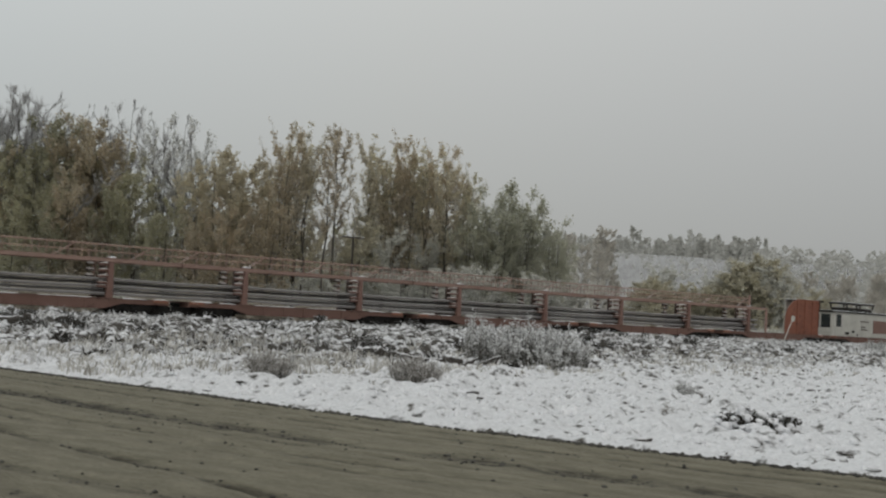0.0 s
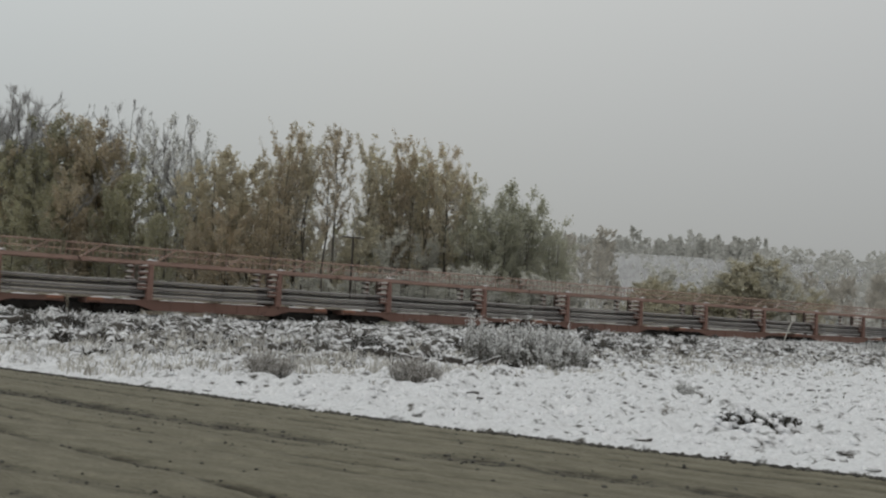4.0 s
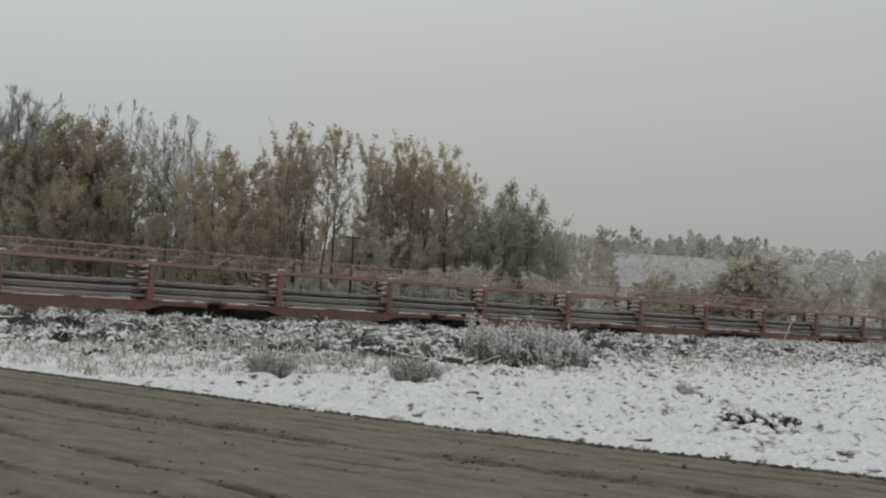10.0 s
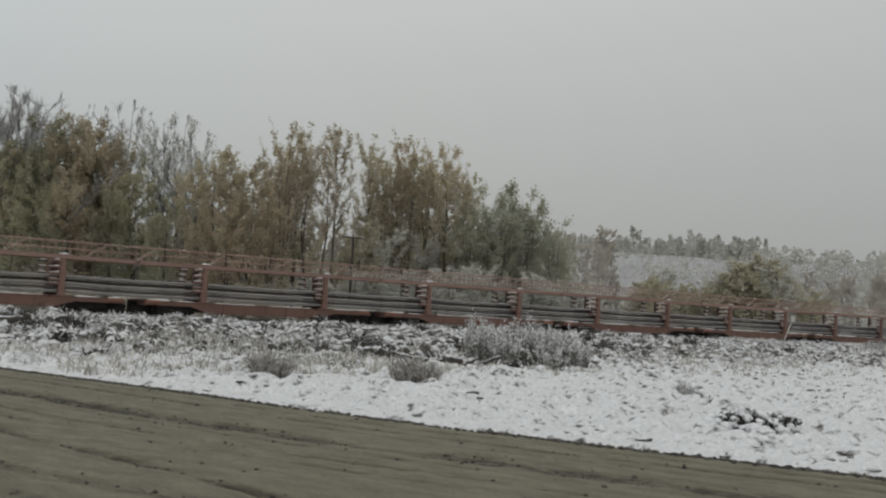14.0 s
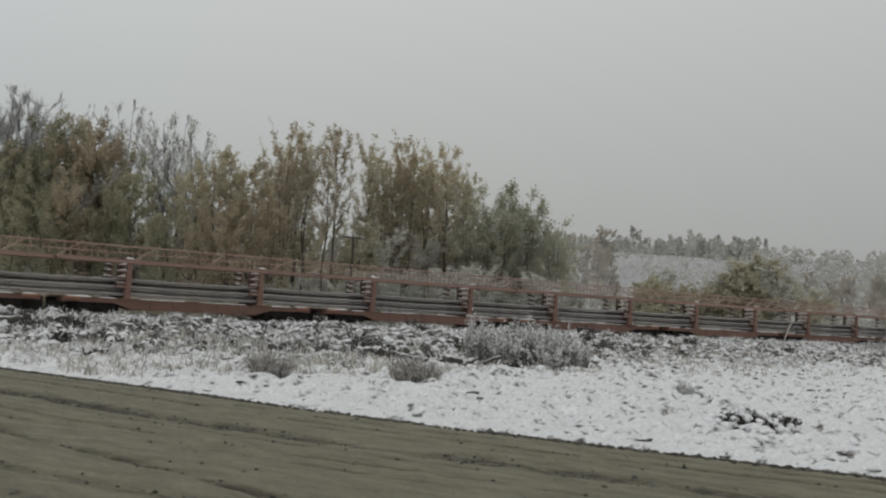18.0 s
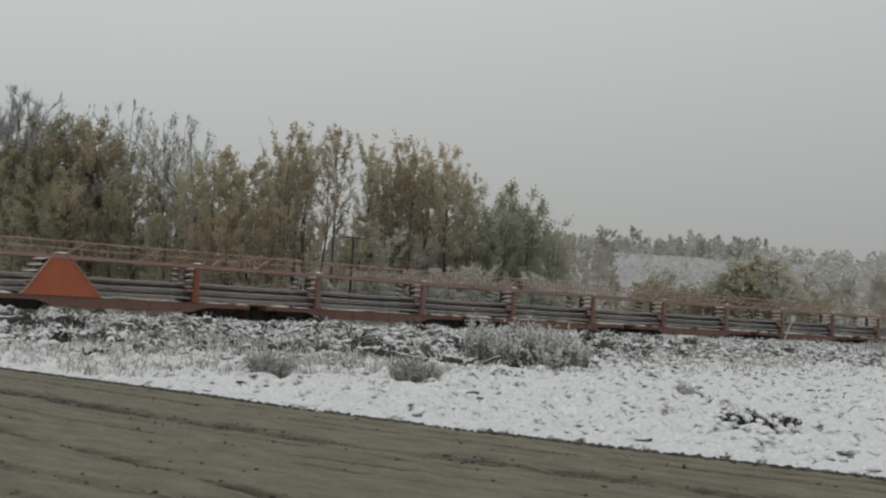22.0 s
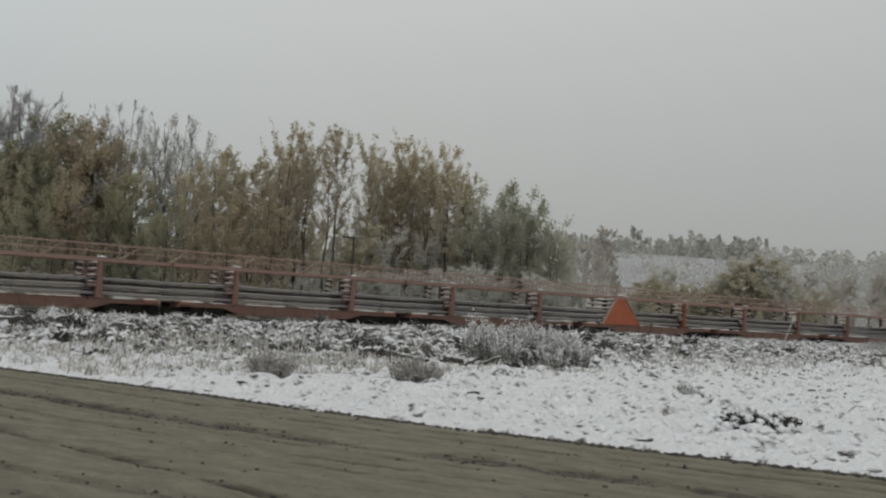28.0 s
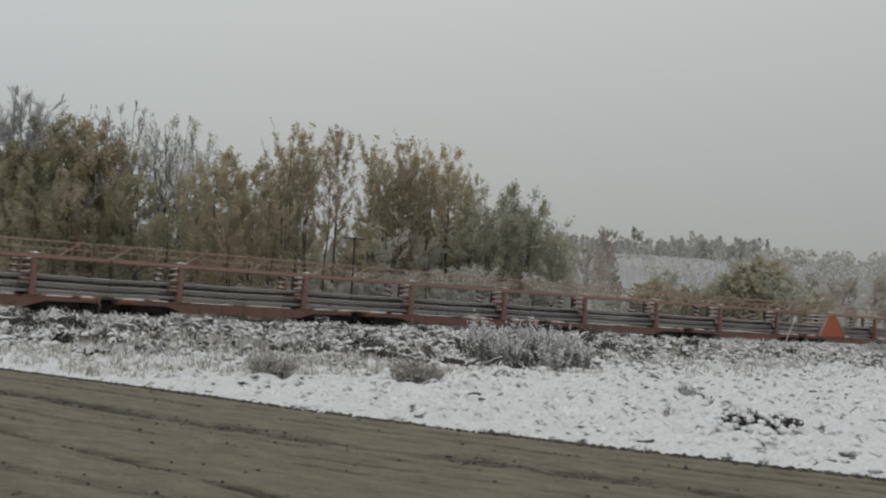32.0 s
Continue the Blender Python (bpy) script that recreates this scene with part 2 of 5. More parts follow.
def part(name, bm, mat, parent=None, label="", at=None, smooth=False):
    """Links a bmesh as one mesh object, under a thing or a part."""
    me = bpy.data.meshes.new(name)
    bm.normal_update()
    bm.to_mesh(me)
    bm.free()
    me.materials.append(mat)
    if smooth:
        me.polygons.foreach_set("use_smooth", [True] * len(me.polygons))
    return place(name, me, parent, label, at)


def place(name, me, parent=None, label="", at=None):
    ob = new(name, me)
    if at is not None:
        ob.matrix_basis = at
    ob.parent = parent
    return tagged(ob, label) if label else ob


def box(bm, x0, x1, y0, y1, z0, z1, bevel=0.0):
    m = Matrix.LocRotScale(((x0 + x1) / 2, (y0 + y1) / 2, (z0 + z1) / 2), None, (x1 - x0, y1 - y0, z1 - z0))
    vs = bmesh.ops.create_cube(bm, size=1, matrix=m)["verts"]
    if bevel:
        bmesh.ops.bevel(bm, geom=list({e for v in vs for e in v.link_edges}), offset=bevel, segments=1, affect="EDGES")
    return bm


def rod(bm, a, b, ra, rb=None, n=6):
    a, b = Vector(a), Vector(b)
    m = Matrix.Translation((a + b) / 2) @ (b - a).to_track_quat("Z", "Y").to_matrix().to_4x4()
    bmesh.ops.create_cone(bm, cap_ends=True, segments=n, radius1=ra, radius2=ra if rb is None else rb, depth=(b - a).length, matrix=m)
    return bm


def slab(bm, outline, y0, y1):
    """A plate with the outline [(x, z), ...] between two planes across the train."""
    a = [bm.verts.new((x, y0, z)) for x, z in outline]
    b = [bm.verts.new((x, y1, z)) for x, z in outline]
    bm.faces.new(a)
    bm.faces.new(b[::-1])
    for i in range(len(a)):
        j = (i + 1) % len(a)
        bm.faces.new((a[j], a[i], b[i], b[j]))
    bmesh.ops.recalc_face_normals(bm, faces=bm.faces[:])
    return bm


def bm():
    return bmesh.new()


# ---- ground ----
ROAD_P = Vector((-9.5, 23.54))                      # the road's far edge runs through here
ROAD_D = Vector((15.29, -9.76)).normalized()
ROAD_N = Vector((-ROAD_D.y, ROAD_D.x))              # points from the road to the field


def edge_run(x, y):
    """How far a place lies beyond the road's edge, which bows a little towards the road and away again."""
    u = (x - ROAD_P.x) * ROAD_D.x + (y - ROAD_P.y) * ROAD_D.y
    r = (x - ROAD_P.x) * ROAD_N.x + (y - ROAD_P.y) * ROAD_N.y
    return r + 0.44 * np.exp(-((u - 10.5) / 5.0) ** 2) - 0.12 * np.clip((u - 14.8) / 3.0, 0, 1)


def fractal(x, y, size, octaves=4, seed=0.0):
    """Smooth value noise on arrays, about -1 to 1."""
    total, amp, norm = np.zeros_like(x), 1.0, 0.0
    for k in range(octaves):
        u, v = x / size + seed + 17.3 * k, y / size - seed + 9.1 * k
        i, j = np.floor(u), np.floor(v)
        fu, fv = u - i, v - j
        fu, fv = fu * fu * (3 - 2 * fu), fv * fv * (3 - 2 * fv)

        def rnd(a, b):
            h = np.sin(a * 127.1 + b * 311.7 + seed * 7.7) * 43758.5453
            return h - np.floor(h)

        val = rnd(i, j) * (1 - fu) * (1 - fv) + rnd(i + 1, j) * fu * (1 - fv) + rnd(i, j + 1) * (1 - fu) * fv + rnd(i + 1, j + 1) * fu * fv
        total += amp * (2 * val - 1)
        norm += amp
        amp *= 0.55
        size /= 2.1
    return total / norm


def step(a, b, x):
    t = np.clip((x - a) / (b - a), 0, 1)
    return t * t * (3 - 2 * t)


def weed_cover(off_c, r):
    """How thickly weeds grow: all along the railway, thinning towards the road."""
    return (0.25 + 0.75 * step(-45, -39.5, off_c)) * step(-49.5, -43, off_c) * step(2.0, 6.0, r) * step(14, 4, off_c)


def bare_snow(s, off):
    """Smooth snow without weeds, in a few long patches along the bank."""
    spots = ((67, -24.0, 8.0, 2.4), (88, -6.5, 5.0, 3.2), (24.5, -20.5, 2.0, 6.0), (90, -10.5, 9.0, 2.0))
    return np.max([step(1.0, 0.6, ((s - a) / w) ** 2 + ((off - b) / d) ** 2) for a, b, w, d in spots], axis=0)


def ground_z(x, y):
    """Height of the ground: road bed, snowy field, the railway's low bank, and the hill far behind."""
    x, y = np.asarray(x, float), np.asarray(y, float)
    s, off = track_coords(x, y)
    off_c = off - HALF
    rail = RAIL_Z + GRADE * np.clip(s, -200, 400)
    r = edge_run(x, y) + 0.12 * fractal(x, y, 0.7, 4, 3.0) + 0.05 * fractal(x, y, 4.0, 2, 8.0)
    field = 0.05 + 0.07 * fractal(x, y, 2.6, 4, 1.0) + 0.30 * np.abs(fractal(x, y, 0.6, 2, 5.0)) * (0.2 + 0.8 * step(0.2, 1.6, r)) + 0.055 * fractal(x, y, 0.26, 1, 6.5)
    scrub = weed_cover(off_c, r) * (1 - 0.85 * bare_snow(s, off))
    lumps = np.abs(fractal(x, y, 1.7, 3, 2.0)) * 0.6 + 0.20 * np.abs(fractal(x, y, 0.7, 2, 14.0)) + 0.08 * fractal(x, y, 0.4, 1, 15.0)
    field = field + scrub * (0.04 + lumps)
    bank = step(-14.0, -7.0, off_c) * step(11.0, 6.0, off_c)
    crest = step(-3.2, -5.0, off_c)
    z = field * (1 - bank) + bank * (rail - 0.45 + crest * (-0.42 + 0.55 * lumps))
    back = step(4.5, 12, off_c)
    z = z * (1 - back) + back * (-0.6 + 0.3 * fractal(x, y, 30.0, 3, 6.0))
    dist = np.hypot(x, y)
    hill = 29.0 * step(190, 470, dist) * step(-250, 60, x) * (1 + 0.10 * fractal(x, y, 120.0, 3, 9.0)) * (1 - 0.12 * step(60, 220, x))
    z = z + hill * step(10, 60, off_c)
    bed = step(0.16, -0.10, r)                          # under the road
    return z * (1 - bed) + bed * -0.12


def spaced(lo, hi, step_len, far, growth=1.22):
    core = list(np.arange(lo, hi, step_len))
    d, up, down = step_len, [], []
    v = hi
    while v < far:
        up.append(v)
        d *= growth
        v += d
    d, v = step_len, lo
    while v > -far:
        d *= growth
        v -= d
        down.append(v)
    return np.array(down[::-1] + core + up)


def sheet(name, xs, ys, height, mat):
    gx, gy = np.meshgrid(xs, ys)
    gz = height(gx, gy)
    co = np.stack([gx, gy, gz], -1).reshape(-1, 3)
    w, h = len(xs), len(ys)
    idx = np.arange(w * h).reshape(h, w)
    quads = np.stack([idx[:-1, :-1], idx[:-1, 1:], idx[1:, 1:], idx[1:, :-1]], -1).reshape(-1, 4)
    me = bpy.data.meshes.new(name)
    me.from_pydata(co, [], quads.tolist())
    me.materials.append(mat)
    me.polygons.foreach_set("use_smooth", [True] * len(me.polygons))
    return new(name, me)


FINE_X = np.concatenate([spaced(-22, -12, 0.17, 2600, 1.18)[spaced(-22, -12, 0.17, 2600, 1.18) < -12], np.arange(-12, 13, 0.075), spaced(13, 54, 0.17, 2600, 1.18)[spaced(13, 54, 0.17, 2600, 1.18) > 13]])
FINE_Y = np.concatenate([spaced(10, 13, 0.17, 2600, 1.18)[spaced(10, 13, 0.17, 2600, 1.18) < 13], np.arange(13, 36, 0.075), spaced(36, 78, 0.17, 2600, 1.10)[spaced(36, 78, 0.17, 2600, 1.10) > 36]])
ground = sheet("ground", FINE_X, FINE_Y, ground_z, M_SNOW)
gv = np.empty(len(ground.data.vertices) * 3)
ground.data.vertices.foreach_get("co", gv)
gv = gv.reshape(-1, 3)
g_off = track_coords(gv[:, 0], gv[:, 1])[1] - HALF
g_road = (gv[:, 0] - ROAD_P.x) * ROAD_N.x + (gv[:, 1] - ROAD_P.y) * ROAD_N.y
g_hollow_dark = step(0.075, 0.0, np.abs(fractal(gv[:, 0], gv[:, 1], 0.6, 2, 5.0))) * step(-0.05, 0.5, fractal(gv[:, 0], gv[:, 1], 2.4, 3, 19.0)) * step(-26, -34, g_off)     # hollows darkened: grass shows, and their shade is put into the tone
# past 150 m the weeds value greys the hill: haze put into its colour
ground.data.attributes.new("weeds", "FLOAT", "POINT").data.foreach_set("value", 1.5 * g_hollow_dark + np.maximum(weed_cover(g_off, g_road) * (1 - bare_snow(track_coords(gv[:, 0], gv[:, 1])[0], g_off + HALF)), 0.85 * step(14, 30, g_off) * step(95, 55, track_coords(gv[:, 0], gv[:, 1])[0]) + (1.2 + 0.3 * fractal(gv[:, 0], gv[:, 1], 90.0, 4, 33.0)) * step(150, 210, np.hypot(gv[:, 0], gv[:, 1]))))
tagged(ground, "uneven field under thin wet snow with dead grass", "ground", kind="structure")


def rut(x, y):
    """Wheel ruts in the road: most follow its edge, two old ones cross it askew."""
    x, y = np.asarray(x, float), np.asarray(y, float)
    a = radians(-41)
    wander = 0.07 * fractal(x, y, 2.6, 3, 11.0) + 0.04 * fractal(x, y, 0.35, 2, 14.0)
    askew = -x * math.sin(a) + y * math.cos(a) + wander
    along = edge_run(x, y) - 0.25 + wander
    deep = np.zeros_like(x)
    for k, (line, c, w, d) in enumerate(((along, -0.75, 0.10, 0.035), (along, -1.35, 0.14, 0.045), (along, -1.9, 0.09, 0.022), (along, -3.0, 0.34, 0.055), (along, -3.65, 0.10, 0.025), (along, -4.35, 0.09, 0.045), (along, -4.9, 0.12, 0.035),
                                         (askew, 6.9, 0.11, 0.10), (askew, 5.05, 0.14, 0.06), (along, -7.4, 0.2, 0.03))):
        worn = np.clip(0.75 + 1.2 * fractal(x + 13.0 * k, y, 1.6, 4, 20.0 + k), 0.1, 1)      # ruts come and go
        deep += d * worn * np.exp(-((line - c) / w) ** 2)
    return -deep + 0.014 * fractal(x, y, 0.3, 3, 12.0) + 0.008 * fractal(x, y, 0.11, 2, 13.0)


def road_z(x, y):
    return rut(x, y) * step(0.3, -0.6, edge_run(x, y))


def road_sheet():
    us = np.concatenate([np.arange(-70, -14, 2.0), np.arange(-14, 32, 0.12), np.arange(32, 90, 2.0)])
    vs = np.concatenate([np.arange(-45, -15, 1.0), np.arange(-15, 0.75, 0.06)])
    gu, gv = np.meshgrid(us, vs)
    gx = ROAD_P.x + gu * ROAD_D.x + gv * ROAD_N.x
    gy = ROAD_P.y + gu * ROAD_D.y + gv * ROAD_N.y
    co = np.stack([gx, gy, road_z(gx, gy)], -1).reshape(-1, 3)
    w, h = len(us), len(vs)
    idx = np.arange(w * h).reshape(h, w)
    quads = np.stack([idx[:-1, :-1], idx[:-1, 1:], idx[1:, 1:], idx[1:, :-1]], -1).reshape(-1, 4)
    me = bpy.data.meshes.new("road")
    me.from_pydata(co, [], quads.tolist())
    me.materials.append(M_ROAD)
    me.polygons.foreach_set("use_smooth", [True] * len(me.polygons))
    wet = np.clip(-rut(gx, gy) / 0.032 - 0.35, 0, 1).reshape(-1)
    me.attributes.new("ruts", "FLOAT", "POINT").data.foreach_set("value", wet)
    return tagged(new("road", me), "wet brown gravel road with wheel ruts", "road", kind="structure")


road_sheet()

RNG = np.random.default_rng(5)


def pebbles():
    """Loose stones and clods on the road: along its edge, and in the ruts."""
    n = 64000
    u, v = RNG.uniform(-8, 22, n), RNG.uniform(-12, -0.1, n)
    rim = np.arange(n) % 18 == 0
    v[rim] = -0.34 * np.exp(-((u[rim] - 10.5) / 5.0) ** 2) + 0.12 * np.clip((u[rim] - 14.8) / 3.0, 0, 1) - np.abs(RNG.normal(0, 0.09, rim.sum())) + 0.02
    x, y = ROAD_P.x + u * ROAD_D.x + v * ROAD_N.x, ROAD_P.y + u * ROAD_D.y + v * ROAD_N.y
    low = rut(x, y)
    ok = rim | (low < -RNG.uniform(0.012, 0.085, n)) | (RNG.uniform(size=n) < 0.012)
    x, y, rim = x[ok], y[ok], rim[ok]
    z = road_z(x, y)
    m = len(x)
    r = RNG.gamma(2.0, 0.005, m) + 0.005 + rim * 0.012
    rings = []
    for ring, up in ((1.0, -0.3), (0.85, 0.45)):
        for k in range(6):
            q = r * ring * RNG.uniform(0.7, 1.3, m)
            a = k * 1.0472 + RNG.uniform(-0.25, 0.25, m)
            rings.append(np.stack([x + q * np.cos(a), y + q * np.sin(a), z + r * up], -1))
    rings.append(np.stack([x, y, z + r * RNG.uniform(0.6, 1.1, m)], -1))
    verts = np.stack(rings, 1).reshape(-1, 3)
    one = [(k, (k + 1) % 6, 6 + (k + 1) % 6, 6 + k) for k in range(6)]
    top = [(6 + k, 6 + (k + 1) % 6, 12) for k in range(6)]
    faces = [tuple(q + i * 13 for q in f) for i in range(m) for f in one + top]
    ob = new("gravel", mesh_of("gravel", verts, faces, M_STONE))
    return tagged(ob, "loose dark pebbles and mud clods on the road", "gravel", kind="stuff")


pebbles()


def clods(n, seed, size, mat, name, label, off_lo, off_hi, flat, xs=(-14, 26), ys=(13, 42)):
    """Small lumps lying in the field between the road and the railway."""
    rg = np.random.default_rng(seed)
    x, y = rg.uniform(*xs, n * 3), rg.uniform(*ys, n * 3)
    s, off = track_coords(x, y)
    r = (x - ROAD_P.x) * ROAD_N.x + (y - ROAD_P.y) * ROAD_N.y
    ok = np.nonzero((off > off_lo) & (off < off_hi) & (r > 0.15) & (fractal(x, y, 2.2, 3, seed * 1.3) > rg.uniform(-0.6, 0.3, n * 3)))[0][:n]
    x, y = x[ok], y[ok]
    z = ground_z(x, y)
    m = len(x)
    rad = size * rg.uniform(0.5, 1.5, m)
    turn = rg.uniform(0, 6.283, m)
    rings = []
    for ring, up in ((1.0, -0.25), (0.85, 0.35), (0.45, 0.8)):
        for k in range(6):
            a = k * 1.0472
            q = rad * ring * rg.uniform(0.75, 1.25, m)
            px, py = q * np.cos(a) * 1.5, q * np.sin(a)
            rings.append(np.stack([x + px * np.cos(turn) - py * np.sin(turn), y + px * np.sin(turn) + py * np.cos(turn), z + rad * up * flat * rg.uniform(0.8, 1.2, m)], -1))
    rings.append(np.stack([x, y, z + rad * flat], -1))
    verts = np.stack(rings, 1).reshape(-1, 3)
    one = []
    for ring in range(2):
        for k in range(6):
            j = (k + 1) % 6
            one.append((ring * 6 + k, ring * 6 + j, ring * 6 + 6 + j, ring * 6 + 6 + k))
    faces = []
    for i in range(m):
        faces += [tuple(q + i * 19 for q in f) for f in one]
        faces += [(i * 19 + 12 + k, i * 19 + 12 + (k + 1) % 6, i * 19 + 18) for k in range(6)]
    ob = new(name, mesh_of(name, verts, faces, mat, True))
    return tagged(ob, label, "snow" if mat is M_CAP else "soil", kind="stuff")


clods(7000, 41, 0.05, M_CAP, "snow_lumps", "small lumps of wet snow on dead grass", -64, -34, 1.0)
clods(9000, 47, 0.075, M_CAP, "snow_lumps", "clumps of wet snow on bent weeds along the bank", -44, -3.5, 0.8, (-22, 45), (26, 80))
# dark lumps: soil and grass, and the shaded sides of snow lumps as colour
clods(330, 43, 0.085, M_LOG, "soil_lumps", "dark lumps of soil, grass and painted shade in snow", -64, -30, 0.4)


# ---- the railway ----
def track_pose(s, off=HALF, z=0.0):
    p = on_track(s, off, z)
    return pose(p.x, p.y, p.z, 0, math.degrees(math.atan(-GRADE)), math.degrees(AZ))


def rail_outline():
    half = [(0.0375, 0.0), (0.0375, -0.035), (0.009, -0.05), (0.009, -0.145), (0.07, -0.16), (0.07, -0.175)]
    return half + [(-x, z) for x, z in half[::-1]]


def extrude_along(outline, stations, drop=None):
    """A bar with the outline [(y, z), ...] along x through the stations; drop(x) lowers it."""
    verts, faces, n = [], [], len(outline)
    for x in stations:
        d = drop(x) if drop else 0.0
        verts += [(x, y, z - d) for y, z in outline]
    for k in range(len(stations) - 1):
        for a in range(n):
            b = (a + 1) % n
            faces.append((k * n + a, k * n + b, (k + 1) * n + b, (k + 1) * n + a))
    faces.append(tuple(range(n))[::-1])
    faces.append(tuple(range((len(stations) - 1) * n, len(stations) * n)))
    return verts, faces


railway = new("railway_track")
railway.matrix_basis = track_pose(60)
tagged(railway, "railway track on a snowy ballast bank", "railway track", kind="structure")
v, f = extrude_along(rail_outline(), list(np.linspace(-260, 260, 53)))
RAIL_MESH = mesh_of("rail", v, f, M_STEEL)
for y in (-0.7525, 0.7525):
    place("rail", RAIL_MESH, railway, at=pose(0, y, 0))
v, f = extrude_along([(-2.9, -0.75), (-1.75, -0.24), (1.75, -0.24), (2.9, -0.75)], list(np.linspace(-260, 260, 105)))
place("ballast", mesh_of("ballast", v, f, M_BALLAST), railway)
b = box(bm(), -0.115, 0.115, -1.3, 1.3, -0.35, -0.178, 0.015)
TIE = part("tie", b, M_TIE, railway, at=pose(-65, 0, 0))
for k in range(1, 260):
    place("tie", TIE.data, railway, at=pose(-65 + k * 0.55, RNG.uniform(-0.03, 0.03), 0))


# ---- the rail train ----
SPACE = 9.4652                                       # from rack to rack
RACK = SPACE / 2                                           # racks stand this far from a car's middle
DECK = 1.0
TOP = 3.58
SHELVES = (0.14, 0.37, 0.60, 0.83, 1.06, 1.44, 1.82, 2.20)
HAND = 4.50                                          # top of the walkway's handrail


def lumpy_cap(x0, x1, y0, y1, z, thick, seed):
    """A cushion of snow on a narrow ledge, with an uneven top."""
    rg = np.random.default_rng(seed)
    n = max(3, int(max(x1 - x0, y1 - y0) / 0.25))
    along_x = (x1 - x0) > (y1 - y0)
    verts, faces = [], []
    for k in range(n + 1):
        t = k / n
        h = thick * rg.uniform(0.55, 1.15) * (0.5 if k in (0, n) else 1.0)
        for a, hh in ((0.0, 0.0), (0.08, h * 0.75), (0.5, h), (0.92, h * 0.75), (1.0, 0.0)):
            if along_x:
                verts.append((x0 + t * (x1 - x0), y0 + a * (y1 - y0), z + hh))
            else:
                verts.append((x0 + a * (x1 - x0), y0 + t * (y1 - y0), z + hh))
    for k in range(n):
        for a in range(4):
            q = (k * 5 + a, k * 5 + a + 1, (k + 1) * 5 + a + 1, (k + 1) * 5 + a)
            faces.append(q if not along_x else q[::-1])
    return verts, faces


def sill_outline():
    """The fish-bellied side sill, deepest between the racks."""
    lower = [(8.7, 0.70), (5.6, 0.70), (4.4, 0.34), (-4.4, 0.34), (-5.6, 0.70), (-8.7, 0.70)]
    return [(-8.7, DECK), (8.7, DECK)] + lower


def add_bogie(car, x):
    b = box(bm(), -0.25, 0.25, -1.25, 1.25, 0.40, 0.60, 0.04)
    bogie = part("bogie", b, M_DARK, car, "black cast-steel truck", at=pose(x, 0, 0))
    for y in (-1.05, 1.05):
        b = bm()
        slab(b, [(-1.25, 0.36), (-1.25, 0.62), (-0.75, 0.66), (-0.45, 0.80), (0.45, 0.80), (0.75, 0.66), (1.25, 0.62), (1.25, 0.36), (1.0, 0.33), (0.8, 0.42), (0.5, 0.24), (-0.5, 0.24), (-0.8, 0.42), (-1.0, 0.33)], y - 0.09, y + 0.09)
        for sx in (-0.14, 0.0, 0.14):
            rod(b, (sx, y - 0.13, 0.3), (sx, y - 0.13, 0.6), 0.06, n=8)
        part("side_frame", b, M_DARK, bogie)
    # black beams added to fill the gap that lies in shade under the truck
    b = bm()
    box(b, -1.5, 1.5, -0.5, -0.38, 0.06, 0.62, 0.02)
    for q in (-1, 1):
        box(b, min(q * 1.4, q * 1.52), max(q * 1.4, q * 1.52), -0.95, 0.95, 0.2, 0.62, 0.02)
    part("brake_beam", b, M_DARK, bogie)
    for wx in (-0.89, 0.89):
        b = bm()
        rod(b, (0, -1.08, 0), (0, 1.08, 0), 0.075, n=10)
        for y in (-0.7525, 0.7525):
            rod(b, (0, y - 0.07, 0), (0, y + 0.07, 0), 0.42, n=20)
            rod(b, (0, y - 0.09, 0), (0, y - 0.07, 0), 0.34, n=16)
            e = 1 if y < 0 else -1
            rod(b, (0, y + e * 0.07, 0), (0, y + e * 0.1, 0), 0.447, n=20)
        for q in range(4):
            c, sn = math.cos(q * math.pi / 2), math.sin(q * math.pi / 2)
            rod(b, (0.22 * c, -0.86, 0.22 * sn), (0.22 * c, -0.83, 0.22 * sn), 0.05, n=6)
        part("wheelset", b, M_DARK, bogie, at=pose(wx, 0, 0.42))


